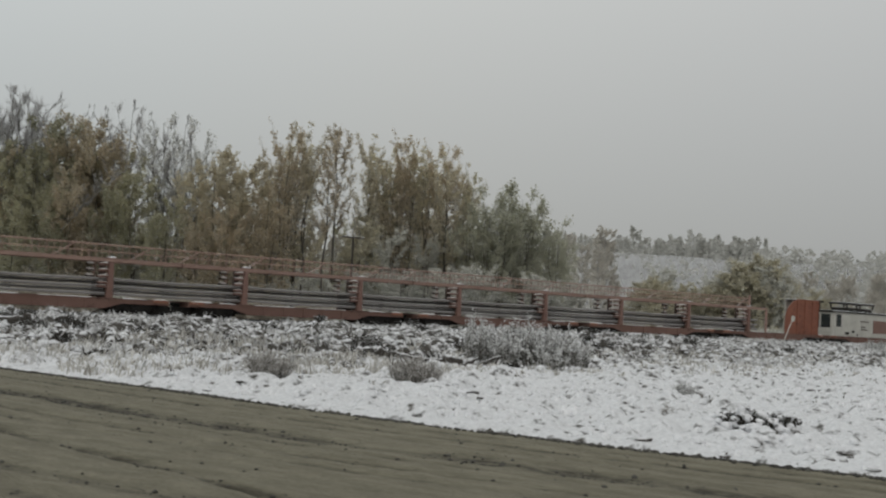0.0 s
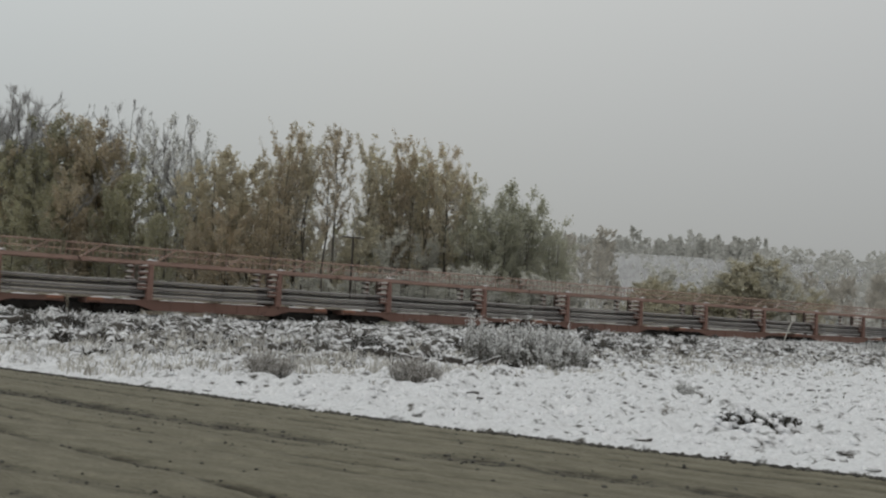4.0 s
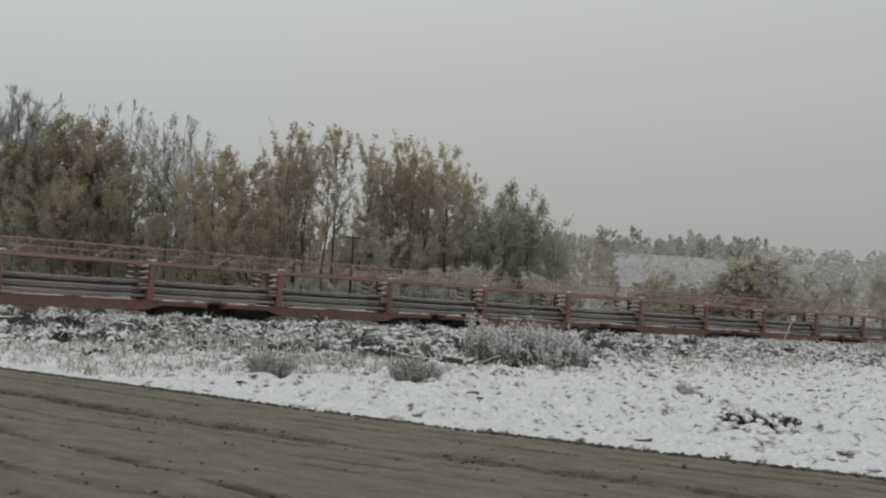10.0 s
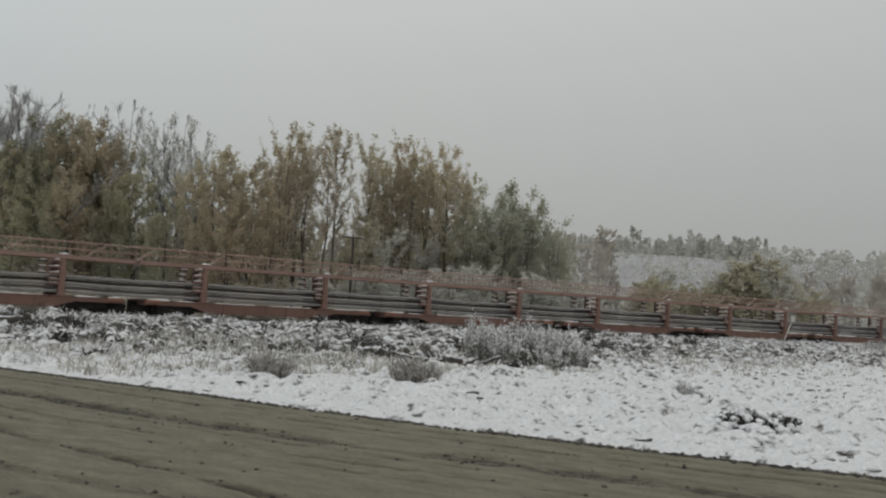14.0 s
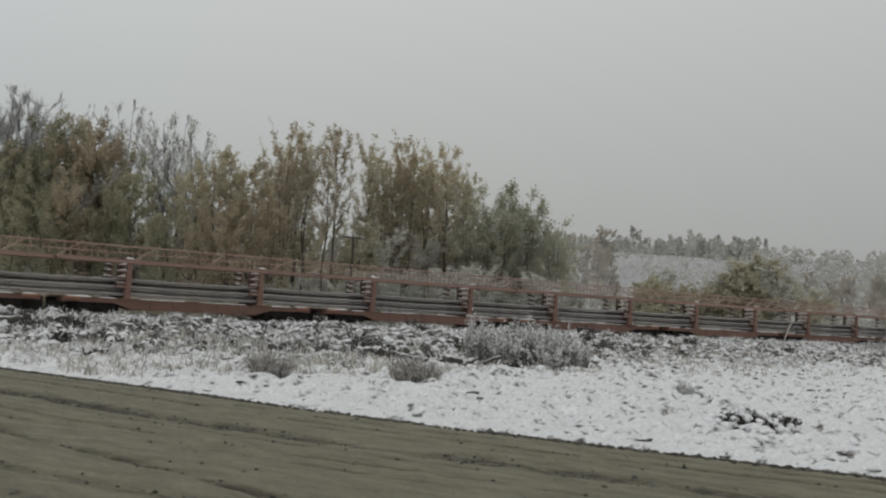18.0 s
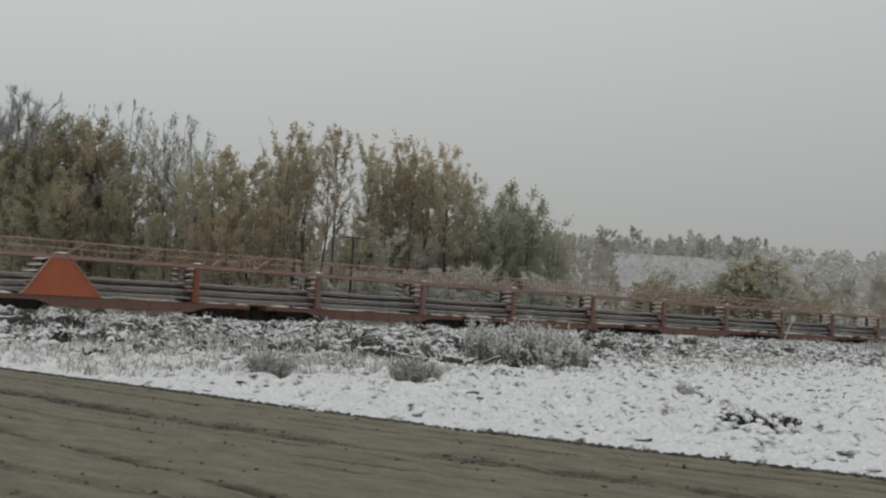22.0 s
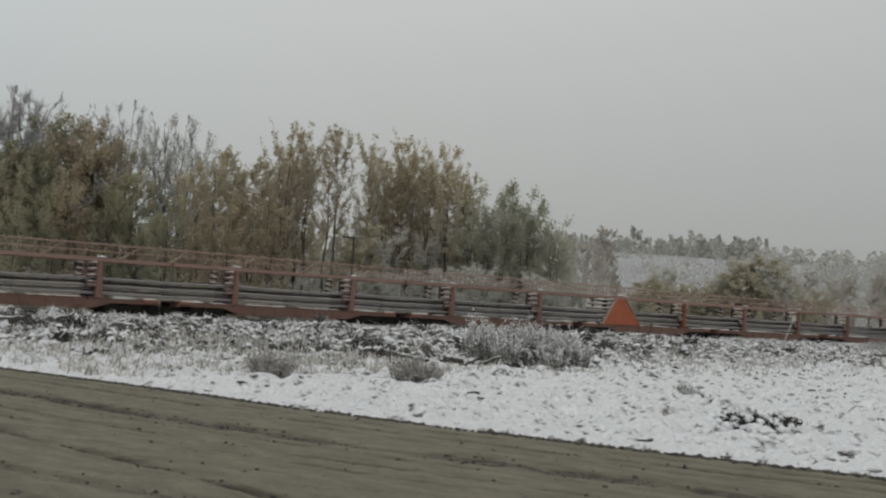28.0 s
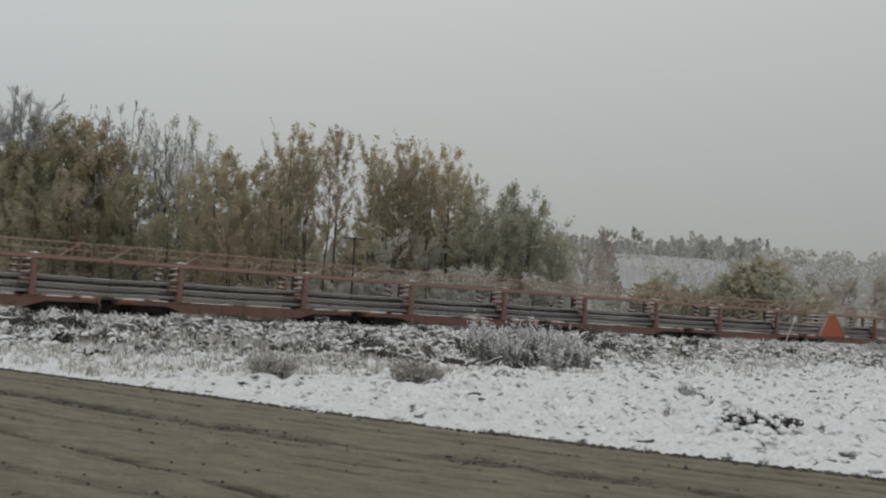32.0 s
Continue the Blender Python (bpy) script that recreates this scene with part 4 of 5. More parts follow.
def tree(seed, h, start, width, limbs, leaves, size, mats, label, lean=0.0, forks=1, upright=0.6, shape=1.0, twigs=5, clump=0.0, fan=0.12, thin_low=0.5, laden=0.12):
    """A tapered trunk, limbs that curve upwards and carry twigs, and leaves along the twigs.
    start: where the crown begins, as a share of the height; shape: above 1 the crown is widest low down; clump: the share of leaves in
    tight heads at the limbs' ends; fan: how far side stems lean out; thin_low: how thin the leaves are low down; laden: the share of limbs that carry a ridge of snow."""
    rg = np.random.default_rng(seed)
    wv, wf, tv, tf, sv, sf = [], [], [], [], [], []
    ts = (0, 0.15, 0.3, 0.5, 0.7, 0.85, 1)
    stems = []
    for k in range(forks):
        side = lean if k == 0 else rg.uniform(-fan, fan)
        top = Vector((rg.normal(0, 0.015) * h + side * h, rg.normal(0, 0.015) * h + (rg.uniform(-fan, fan) * h if k else 0), h * (1 if k == 0 else rg.uniform(0.78, 0.97))))
        pts = [Vector((top.x * t ** 1.5, top.y * t ** 1.5, top.z * t)) + (Vector((rg.normal(0, 0.007), rg.normal(0, 0.007), 0)) * h if 0 < t < 1 else Vector()) for t in ts]
        r0 = (0.0075 * h + 0.02) * (1.0 if leaves > 400 else 0.75) * (1.0 if k == 0 else 0.75)
        tube(wv, wf, pts, [r0 * (1.25 if t == 0 else 1) * (1 - 0.93 * t) + 0.006 for t in ts], 6)
        stems.append(pts)

    def on_stem(pts, t):
        for k in range(6):
            if t <= ts[k + 1]:
                return pts[k].lerp(pts[k + 1], (t - ts[k]) / (ts[k + 1] - ts[k]))
        return pts[-1]

    runs, heads = [], []                                   # twigs that bear leaves: start, end, weight
    for k in range(limbs):
        pts = stems[k % forks]
        t = start + (1 - start) * (k + rg.uniform(0, 1)) / limbs
        base = on_stem(pts, min(t, 0.99))
        u = (t - start) / (1 - start)
        reach = width * (math.sin(math.pi * min(1, 0.12 + 0.80 * u ** (1 / shape))) ** 0.6 * 0.85 + 0.15) * rg.uniform(0.6, 1.15)
        a = rg.uniform(0, 6.283)
        flat = Vector((math.cos(a), math.sin(a), 0))
        path = [base]
        for q in range(3):
            rise = upright * (0.35 + 0.55 * q) * rg.uniform(0.7, 1.3)
            path.append(path[-1] + (flat * (1.0 - 0.2 * q) + Vector((rg.normal(0, 0.12), rg.normal(0, 0.12), rise))) * reach / 2.6)
        r = 0.0019 * h * (1.1 - 0.75 * u) + 0.006
        tube(wv, wf, path, [r, r * 0.75, r * 0.5, r * 0.25], 4)
        if rg.uniform() < laden:
            up = Vector((0, 0, r * 1.1))
            tube(sv, sf, [p + up for p in path[:3]], [r * 0.8 + 0.012, r * 0.7 + 0.016, 0.01], 4)
        weight = 1.0 - thin_low * (1 - u) ** 1.5
        heads.append((path[3], weight))
        runs.append((path[1], path[2], weight))
        runs.append((path[2], path[3], weight * 1.3))
        for q in range(twigs):
            s = rg.uniform(0.5, 2.95)
            i = int(s)
            b0 = path[i].lerp(path[i + 1], s - i)
            d = (path[i + 1] - path[i]).normalized() + Vector(rg.normal(size=3)) * 0.45 + Vector((0, 0, 0.35 * upright + 0.1))
            b1 = b0 + d.normalized() * reach * rg.uniform(0.25, 0.5)
            tube(tv, tf, [b0, b1], [0.013 + 0.0004 * h, 0.006], 3)
            runs.append((b0, b1, weight * 1.5))
            for z in range(1 if leaves > 400 else 11):
                c0 = b0.lerp(b1, rg.uniform(0.15, 1.0))
                c1 = c0 + (Vector(rg.normal(size=3)) * 0.4 + d + Vector((0, 0, 0.2))).normalized() * reach * rg.uniform(0.15, 0.34)
                tube(tv, tf, [c0, c1], [0.011, 0.006] if leaves <= 400 else [0.011, 0.006], 3)
                runs.append((c0, c1, weight))
    wood, crown_mat, twig_mat = mats
    ob = new("tree")
    tagged(ob, label, "tree")
    place("trunk", mesh_of("trunk", wv, wf, wood, True), ob)
    if leaves:
        w = np.array([q[2] for q in runs])
        pick = rg.choice(len(runs), leaves, p=w / w.sum())
        a, b = np.array([q[0] for q in runs])[pick], np.array([q[1] for q in runs])[pick]
        mid = a + (b - a) * rg.uniform(0.05, 1.1, (leaves, 1)) + rg.normal(0, 0.035 * width + 0.05, (leaves, 3))
        way = (b - a) / np.maximum(np.linalg.norm(b - a, axis=1, keepdims=True), 1e-6)
        n_head = int(leaves * clump)
        if n_head:
            hw = np.array([q[1] for q in heads])
            hp = np.array([q[0] for q in heads])[rg.choice(len(heads), n_head, p=hw / hw.sum())]
            mid[:n_head] = hp + np.clip(rg.normal(0, 0.13 * width, (n_head, 3)), -0.3 * width, 0.3 * width)
        way = way + rg.normal(0, 0.8, (leaves, 3))
        way /= np.linalg.norm(way, axis=1, keepdims=True)
        side = np.cross(way, rg.normal(size=(leaves, 3)))
        side /= np.linalg.norm(side, axis=1, keepdims=True)
        ln = size * rg.uniform(0.5, 1.3, (leaves, 1))
        way, side = way * ln, side * ln * rg.uniform(0.4, 0.75, (leaves, 1))
        lv = np.stack([mid - way, mid - side * 0.8, mid + way, mid + side], 1).reshape(-1, 3)
        place("crown", mesh_of("crown", lv, np.arange(leaves * 4).reshape(-1, 4).tolist(), crown_mat), ob)
    tagged(place("branchwork", mesh_of("branchwork", tv, tf, twig_mat), ob), kind="stuff")
    if sv:
        tagged(place("snow", mesh_of("snow", sv, sf, M_CAP, True), ob, "wet snow along the limbs"), kind="stuff")
    ob["height"] = max(p.z for p in (*wv, *tv))
    return ob


GREEN, RUSSET = (M_BARK, M_LEAF_GREEN, M_TWIG), (M_BARK, M_LEAF_RUST, M_TWIG)
OLIVE, GOLD = (M_BARK, M_LEAF_OLIVE, M_TWIG), (M_BARK, M_LEAF_GOLD, M_TWIG)
FROST, DULL = (M_BARK, M_LEAF_FROST, M_TWIG), (M_BARK, M_LEAF_DARK, M_TWIG)

T_BARE = "bare tall poplar with frosted grey twigs"
T_DENSE = "olive-brown autumn poplar dusted with snow"
T_ASPEN = "tall yellowing aspen with thin snow on its leaves"
T_SLIM = "slender aspen with a high thin crown"
T_FROST = "grey-green broadleaf tree white with frost"
T_LOW = "dull olive low tree behind the railway"
T_HAZE = "frosted tree far beyond the railway, paled for haze"

PROTO = {
    "bare": [tree(11, 20, 0.25, 3.3, 60, 0, 0, FROST, T_BARE, lean=0.06, upright=1.0, twigs=9, forks=5, fan=0.13), tree(12, 20, 0.25, 1.7, 34, 0, 0, FROST, T_BARE, lean=0.02, upright=1.8, twigs=7, forks=3, fan=0.06),
             tree(13, 20, 0.25, 2.7, 54, 0, 0, FROST, T_BARE, upright=1.1, twigs=9, forks=4, fan=0.10), tree(14, 20, 0.2, 2.7, 54, 3200, 0.11, FROST, "pale poplar thick with frost", upright=1.1, twigs=6, forks=4, fan=0.10)],
    "dense": [tree(21, 15, 0.06, 3.2, 70, 8200, 0.15, GREEN, "dark green poplar dusted with snow", forks=3, upright=0.7), tree(22, 15, 0.08, 2.6, 62, 6600, 0.15, GOLD, T_DENSE, forks=2, shape=1.2, upright=0.8, laden=0.25), tree(23, 15, 0.05, 3.1, 66, 7600, 0.15, RUSSET, "russet-brown autumn poplar dusted with snow", forks=3, shape=1.3, upright=0.75, laden=0.25)],
    "aspen": [tree(31, 18, 0.25, 2.5, 66, 5000, 0.13, RUSSET, T_ASPEN, forks=3, upright=1.35, fan=0.06, thin_low=0.7), tree(32, 18, 0.3, 2.2, 60, 4300, 0.13, GOLD, T_ASPEN, forks=2, upright=1.3, fan=0.05, thin_low=0.7), tree(33, 18, 0.22, 2.6, 66, 4900, 0.13, OLIVE, T_ASPEN, forks=4, upright=1.35, fan=0.07, thin_low=0.65)],
    "birch": [tree(45, 18, 0.6, 1.6, 22, 0, 0, (M_BIRCH, M_LEAF_FROST, M_TWIG), "leaning white-barked birch, bare and frosted", lean=0.75, upright=1.0, twigs=5)],
    "slim": [tree(41, 18, 0.48, 1.7, 40, 2100, 0.12, RUSSET, T_SLIM, lean=0.03, upright=1.1, thin_low=0.3)],
    "frosted": [tree(51, 13, 0.05, 2.5, 56, 6000, 0.13, DULL, T_FROST, forks=4, upright=0.9, clump=0.5, fan=0.16, thin_low=0.6), tree(52, 13, 0.08, 2.3, 50, 5600, 0.13, DULL, T_FROST, forks=3, upright=0.9, clump=0.45, fan=0.14, thin_low=0.6)],
    "low": [tree(61, 11, 0.03, 3.3, 90, 9500, 0.20, (M_BARK, M_LEAF_LOW, M_TWIG), T_LOW, forks=4, shape=1.1, upright=0.35, thin_low=0.0, twigs=7, laden=0.0), tree(62, 11, 0.04, 2.5, 50, 5600, 0.15, FROST, T_LOW, forks=2, shape=1.2, upright=0.7, laden=0.0), tree(63, 11, 0.04, 3.1, 90, 9500, 0.20, (M_BARK, M_LEAF_LOW, M_TWIG), T_LOW, forks=3, upright=0.35, thin_low=0.0, twigs=7, laden=0.05)],
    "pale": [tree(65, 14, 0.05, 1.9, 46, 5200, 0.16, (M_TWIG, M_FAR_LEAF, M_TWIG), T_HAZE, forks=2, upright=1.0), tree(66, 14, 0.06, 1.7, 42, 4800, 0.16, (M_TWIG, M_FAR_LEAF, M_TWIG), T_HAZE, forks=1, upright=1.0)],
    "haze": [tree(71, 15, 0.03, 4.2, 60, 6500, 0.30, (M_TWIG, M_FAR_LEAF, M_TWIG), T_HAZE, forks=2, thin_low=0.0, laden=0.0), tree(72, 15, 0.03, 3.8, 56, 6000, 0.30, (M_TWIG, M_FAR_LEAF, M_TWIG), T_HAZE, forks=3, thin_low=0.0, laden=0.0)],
}
USED = set()


def plant(kind, x, y, h, turn, which, wide=1.0):
    ob = PROTO[kind][which % len(PROTO[kind])]
    z = float(ground_z(x, y)) - 0.06
    k = (h * (0.88 if kind in ("low", "haze") else 1.0) - z) / ob["height"]
    m = pose(x, y, z, 0, 0, turn) @ Matrix.Diagonal((k * wide, k * wide, k, 1))
    if ob.name not in USED:
        USED.add(ob.name)
        ob.matrix_basis = m
        return ob
    return copy_thing_scaled(ob, m)


def copy_thing_scaled(ob, m):
    keep = ob.matrix_basis.copy()
    ob.matrix_basis = Matrix.Identity(4)
    c = copy_thing(ob, m)
    ob.matrix_basis = keep
    return c


# x, y and the height of each tree, kind by kind
TREES_BARE = [(-43.4, 107, 22.4), (-37.2, 108, 20.6), (-41.8, 106, 21.6), (-26.2, 107, 19.2), (-44.8, 109, 21.6), (-34.6, 109, 20.6), (-32.8, 108, 20.8), (-28.0, 107, 20.0), (-46.0, 106, 20.0), (-29.6, 109, 20.2), (-27.4, 108, 19.6), (-25.0, 109, 18.2)]
TREES_DENSE = [(-40.0, 106, 18.9), (-38.2, 106, 18.6), (-36.2, 106, 19.0), (-34.3, 105, 18.2), (-31.2, 105, 15.6), (-44.4, 104, 16.0), (-39.8, 108, 18.4), (-34.6, 106, 18.3), (-37.6, 112, 18.1), (-42.4, 103, 14.7), (-39.1, 101, 13.9), (-34.8, 99, 12.6), (-30.6, 99, 11.2), (-39.2, 98, 9.6), (-28.9, 101, 13.1), (-21.9, 102, 16.0), (-21.3, 108, 16.1), (-23.6, 101, 14.3), (-18.7, 104, 15.3), (-16.6, 101, 12.2), (-25.3, 98, 10.6), (-20.0, 99, 10.8), (-35.7, 97, 8.7), (-22.3, 97, 8.6)]
TREES_ASPEN = [(-15.8, 106, 19.3), (-13.9, 107, 19.7), (-15.1, 110, 17.9), (-17.6, 111, 18.2), (-8.0, 112, 19.6), (-6.6, 114, 18.9), (-5.0, 113, 20.0), (-3.6, 115, 19.2), (-1.8, 114, 19.0), (-0.4, 113, 19.4), (1.6, 115, 17.5), (-6.2, 117, 17.3), (-4.2, 116, 18.6), (0.2, 111, 18.0), (2.8, 113, 16.0)]
TREES_SLIM = [(-11.7, 106, 18.1), (-11.1, 108, 19.7)]
TREES_FROSTED = [(4.2, 109, 14.1), (6.2, 110, 14.9), (7.8, 110, 14.8), (9.4, 111, 13.4), (11.2, 112, 12.3), (3.2, 114, 11.9), (8.5, 114, 11.4), (5.8, 108, 10.2), (11.8, 111, 10.4)]
TREES_TAN = [(-8.4, 108, 11.2), (-5.0, 108, 10.8), (-1.5, 110, 10.3), (1.4, 114, 11.1), (-6.8, 107, 8.9)]
TREES_PALE = [(-15.0, 128, 11.5), (-12.5, 126, 9.5), (-10.5, 130, 11.0), (20.1, 170, 14.6), (24.8, 165, 15.7), (25.6, 167, 13.5), (20.7, 160, 12.4), (23.0, 158, 11.6), (27.5, 168, 8.5)]
TREES_LOW = [(32.4, 170, 9.6), (35.6, 172, 11.9), (33.6, 166, 9.2), (38.6, 170, 8.8), (43.4, 172, 10.4), (41.0, 168, 8.6), (47.6, 172, 11.4), (49.6, 172, 14.2), (52.2, 173, 13.8), (48.0, 168, 13.0), (51.6, 168, 13.0), (50.6, 170, 14.6), (46.6, 171, 12.6), (54.0, 171, 12.4), (59.5, 182, 9.8), (65.8, 190, 9.6)]
TREES_HAZE = [(86.0, 262, 15.6), (90.5, 250, 15.0), (98.2, 260, 17.1), (95.1, 250, 15.8), (106.5, 260, 18.0), (92.5, 270, 18.2), (102.0, 250, 17.1), (85.8, 235, 12.6), (91.1, 226, 11.4), (97.0, 228, 12.5), (102.0, 232, 13.5), (110.0, 252, 17.0), (80.0, 240, 11.0), (76.0, 245, 10.0), (72.0, 232, 8.0), (88.0, 214, 9.0), (94.0, 216, 9.5), (100.0, 222, 11.0), (83.0, 218, 8.5), (78.0, 222, 8.0), (107.0, 236, 13.0), (74.0, 215, 6.5)]
TR = random.Random(7)
for kind, places in (("bare", TREES_BARE), ("dense", TREES_DENSE), ("aspen", TREES_ASPEN), ("slim", TREES_SLIM), ("frosted", TREES_FROSTED), ("pale", TREES_PALE), ("low", TREES_LOW), ("haze", TREES_HAZE)):
    for k, (x, y, h) in enumerate(places):
        if kind == "dense":                             # dark green at the wood's end, russet, then gold
            k = (0 if k % 3 < 2 else 2) if x < -36 else (2 if k % 2 else 0) if x < -27 or h < 12.5 else (1 if k % 4 else 2)
        plant(kind, x, y, h, TR.uniform(0, 360), k, 1.4 if kind == "low" else 1.0)
plant("birch", -39.2, 98.5, 14.6, 0, 0)
for k, (x, y, h) in enumerate(TREES_TAN):
    plant("low", x, y, h, TR.uniform(0, 360), 0 if k == 0 else 1)
# the wood goes on behind; saplings under it are paled to stand in for haze
for k in range(46):
    x = TR.uniform(-64, 3)
    plant("dense" if k % 2 else "aspen", x, TR.uniform(122, 142), TR.uniform(10, 13.5), TR.uniform(0, 360), k, 1.25)
for k in range(44):
    plant("frosted" if k % 3 == 0 else "low", -58 + 1.6 * k + TR.uniform(-0.8, 0.8), TR.uniform(114, 124), TR.uniform(5, 8.5), TR.uniform(0, 360), k if k % 3 == 0 else 1, 1.5)
for k in range(34):                                     # pale thicket added along the wood's edge, in place of haze over the trunks
    plant("low", -48 + 1.85 * k + TR.uniform(-0.9, 0.9), TR.uniform(99, 106), TR.uniform(3.4, 5.4) + (1.6 if k > 20 else 0.0), TR.uniform(0, 360), 1, 1.5)
for k in range(14):
    x = TR.uniform(18, 60)
    plant("low", x, TR.uniform(175, 200), TR.uniform(3, 5), TR.uniform(0, 360), 1)


def far_wood():
    """The woods on the hill, one mass of rough crowns, with haze painted into their colours."""
    rg = np.random.default_rng(77)
    lv, lf = [], []
    for k in range(1500):
        if k < 580:
            x = rg.uniform(20, 260)
            y = 440 + rg.uniform(0, 60)
            h = rg.uniform(6, 10) * (1.15 - 0.002 * x) * (1.35 if 97 < x < 136 else 0.75)
        elif k % 2:
            x, y = rg.uniform(20, 330), rg.uniform(300, 400)
        else:
            x, y = rg.uniform(20, 330), rg.uniform(205, 300)
        if k >= 580:
            h = rg.uniform(1.2, 3.2) if fractal(np.array([x]), np.array([y]), 60.0, 2, 31.0)[0] < 0.1 else rg.uniform(3.5, 6.5)
        if k < 14:
            x, y, h = (84, 87, 90, 81, 98, 112, 128, 134, 178, 181, 185, 197, 199, 150)[k], 478, (15, 14, 11, 10, 10, 10.5, 10, 9.5, 10, 9, 8, 9.5, 8.5, 8)[k]
        z = float(ground_z(x, y))
        conifer = k < 580 and rg.uniform() < 0.4
        for q in range(50 if k < 580 else 30):
            t = rg.uniform(0, 1)
            r = h * (0.18 * (1 - t) + 0.02 if conifer else (0.24 if k < 580 else 0.5) * math.sin(math.pi * (0.12 + 0.85 * t)))
            a = rg.uniform(0, 6.283)
            p = Vector((x + r * math.cos(a) * rg.uniform(0.4, 1), y + r * math.sin(a) * rg.uniform(0.4, 1), z + h * t))
            leaf(lv, lf, p, (0.11 if k < 580 else 0.15) * h * rg.uniform(0.6, 1.2), rg)
        if k == 579:
            line, lv, lf = (lv, lf), [], []
    tagged(new("skyline_wood", mesh_of("skyline_wood", *line, M_SKYLINE)), "mixed wood along a distant hilltop, greyed for haze", "woods", kind="stuff")
    tagged(new("hillside_brush", mesh_of("hillside_brush", lv, lf, M_FAR)), "snow-dusted brush on a distant hillside, paled for haze", "woods", kind="stuff")


far_wood()


# ---- undergrowth and field plants ----
def blades(spots, mat, name, label, reach=(0.15, 0.5), width=0.012, count=7, flop=0.5, seed=3):
    """Tufts of thin stems, each a bent strip of two quads."""
    rg = np.random.default_rng(seed)
    sp = np.repeat(np.array(spots), count, axis=0)
    n = len(sp)
    x, y, k = sp.T
    z = ground_z(x, y)
    a, t = rg.uniform(0, 6.283, n), rg.uniform(0, 6.283, n)
    h = rg.uniform(*reach, n) * k
    bend = h * rg.uniform(0.1, 1.0, n) * flop
    w = width * rg.uniform(0.6, 1.4, n) * (0.6 + 0.4 * k)
    bx, by = x + 0.12 * k * rg.normal(size=n), y + 0.12 * k * rg.normal(size=n)
    ux, uy = np.cos(t) * w, np.sin(t) * w
    mx, my, mz = bx + np.cos(a) * bend * 0.35, by + np.sin(a) * bend * 0.35, z + h * 0.6
    ex, ey, ez = bx + np.cos(a) * bend, by + np.sin(a) * bend, z + h * rg.uniform(0.55, 1.0, n)
    rows = [(bx - ux, by - uy, z - 0.03), (bx + ux, by + uy, z - 0.03), (mx + ux, my + uy, mz), (mx - ux, my - uy, mz), (ex + ux * 0.4, ey + uy * 0.4, ez), (ex - ux * 0.4, ey - uy * 0.4, ez)]
    verts = np.stack([np.stack(r, -1) for r in rows], 1).reshape(-1, 3)
    i = np.arange(n)[:, None] * 6
    faces = np.concatenate([i + np.array([0, 1, 2, 3]), i + np.array([3, 2, 4, 5])]).tolist()
    ob = new(name, mesh_of(name, verts, faces, mat))
    return tagged(ob, label, "grass", kind="stuff")


def scatter(n, s_range, off_range, seed, keep):
    rg = np.random.default_rng(seed)
    s, o = rg.uniform(*s_range, n), rg.uniform(*off_range, n)
    x, y = -(NEAR + o) * math.sin(AZ) + s * math.cos(AZ), (NEAR + o) * math.cos(AZ) + s * math.sin(AZ)
    d = fractal(x, y, 3.5, 3, seed * 1.7)
    r = (x - ROAD_P.x) * ROAD_N.x + (y - ROAD_P.y) * ROAD_N.y
    ok = (d > keep + rg.uniform(-0.35, 0.35, n)) & (r > 0.35) & (bare_snow(s, o) < 0.3)
    return [(float(a), float(b), float(c)) for a, b, c in zip(x[ok], y[ok], rg.uniform(0.6, 1.3, n)[ok])]


blades(scatter(13000, (-4, 128), (-43, -2.6), 1, -0.2), M_FROST_STEM, "frosted_weeds", "frost-white dead weeds along the railway bank", (0.08, 0.30), 0.021, 6, 2.2, 31)
blades(scatter(4600, (-4, 128), (-42, -3.0), 2, -0.05), M_DRY_STEM, "dry_weeds", "dry brown weed stems poking through snow", (0.06, 0.26), 0.014, 6, 1.8, 32)
blades(scatter(700, (5, 125), (-9, -4), 6, -0.4), M_FROST_STEM, "tall_weeds", "tall frosted weeds on the crest of the bank", (0.25, 0.62), 0.014, 9, 0.6, 34)
blades(scatter(2200, (-10, 70), (-62, -38), 4, 0.05), M_DRY_STEM, "grass_tufts", "sparse dead grass tufts in the snow", (0.02, 0.06), 0.018, 8, 3.0, 33)

blades(scatter(1500, (2, 18), (-44.5, -36), 8, -0.3), M_STRAND, "tan_weeds", "thin tan frosted weed strands in the snow", (0.08, 0.26), 0.013, 9, 0.9, 36)
blades(scatter(1500, (18, 60), (-45, -37), 9, -0.1), M_STRAND, "tan_weeds", "thin tan frosted weed strands in the snow", (0.06, 0.2), 0.015, 8, 1.2, 37)


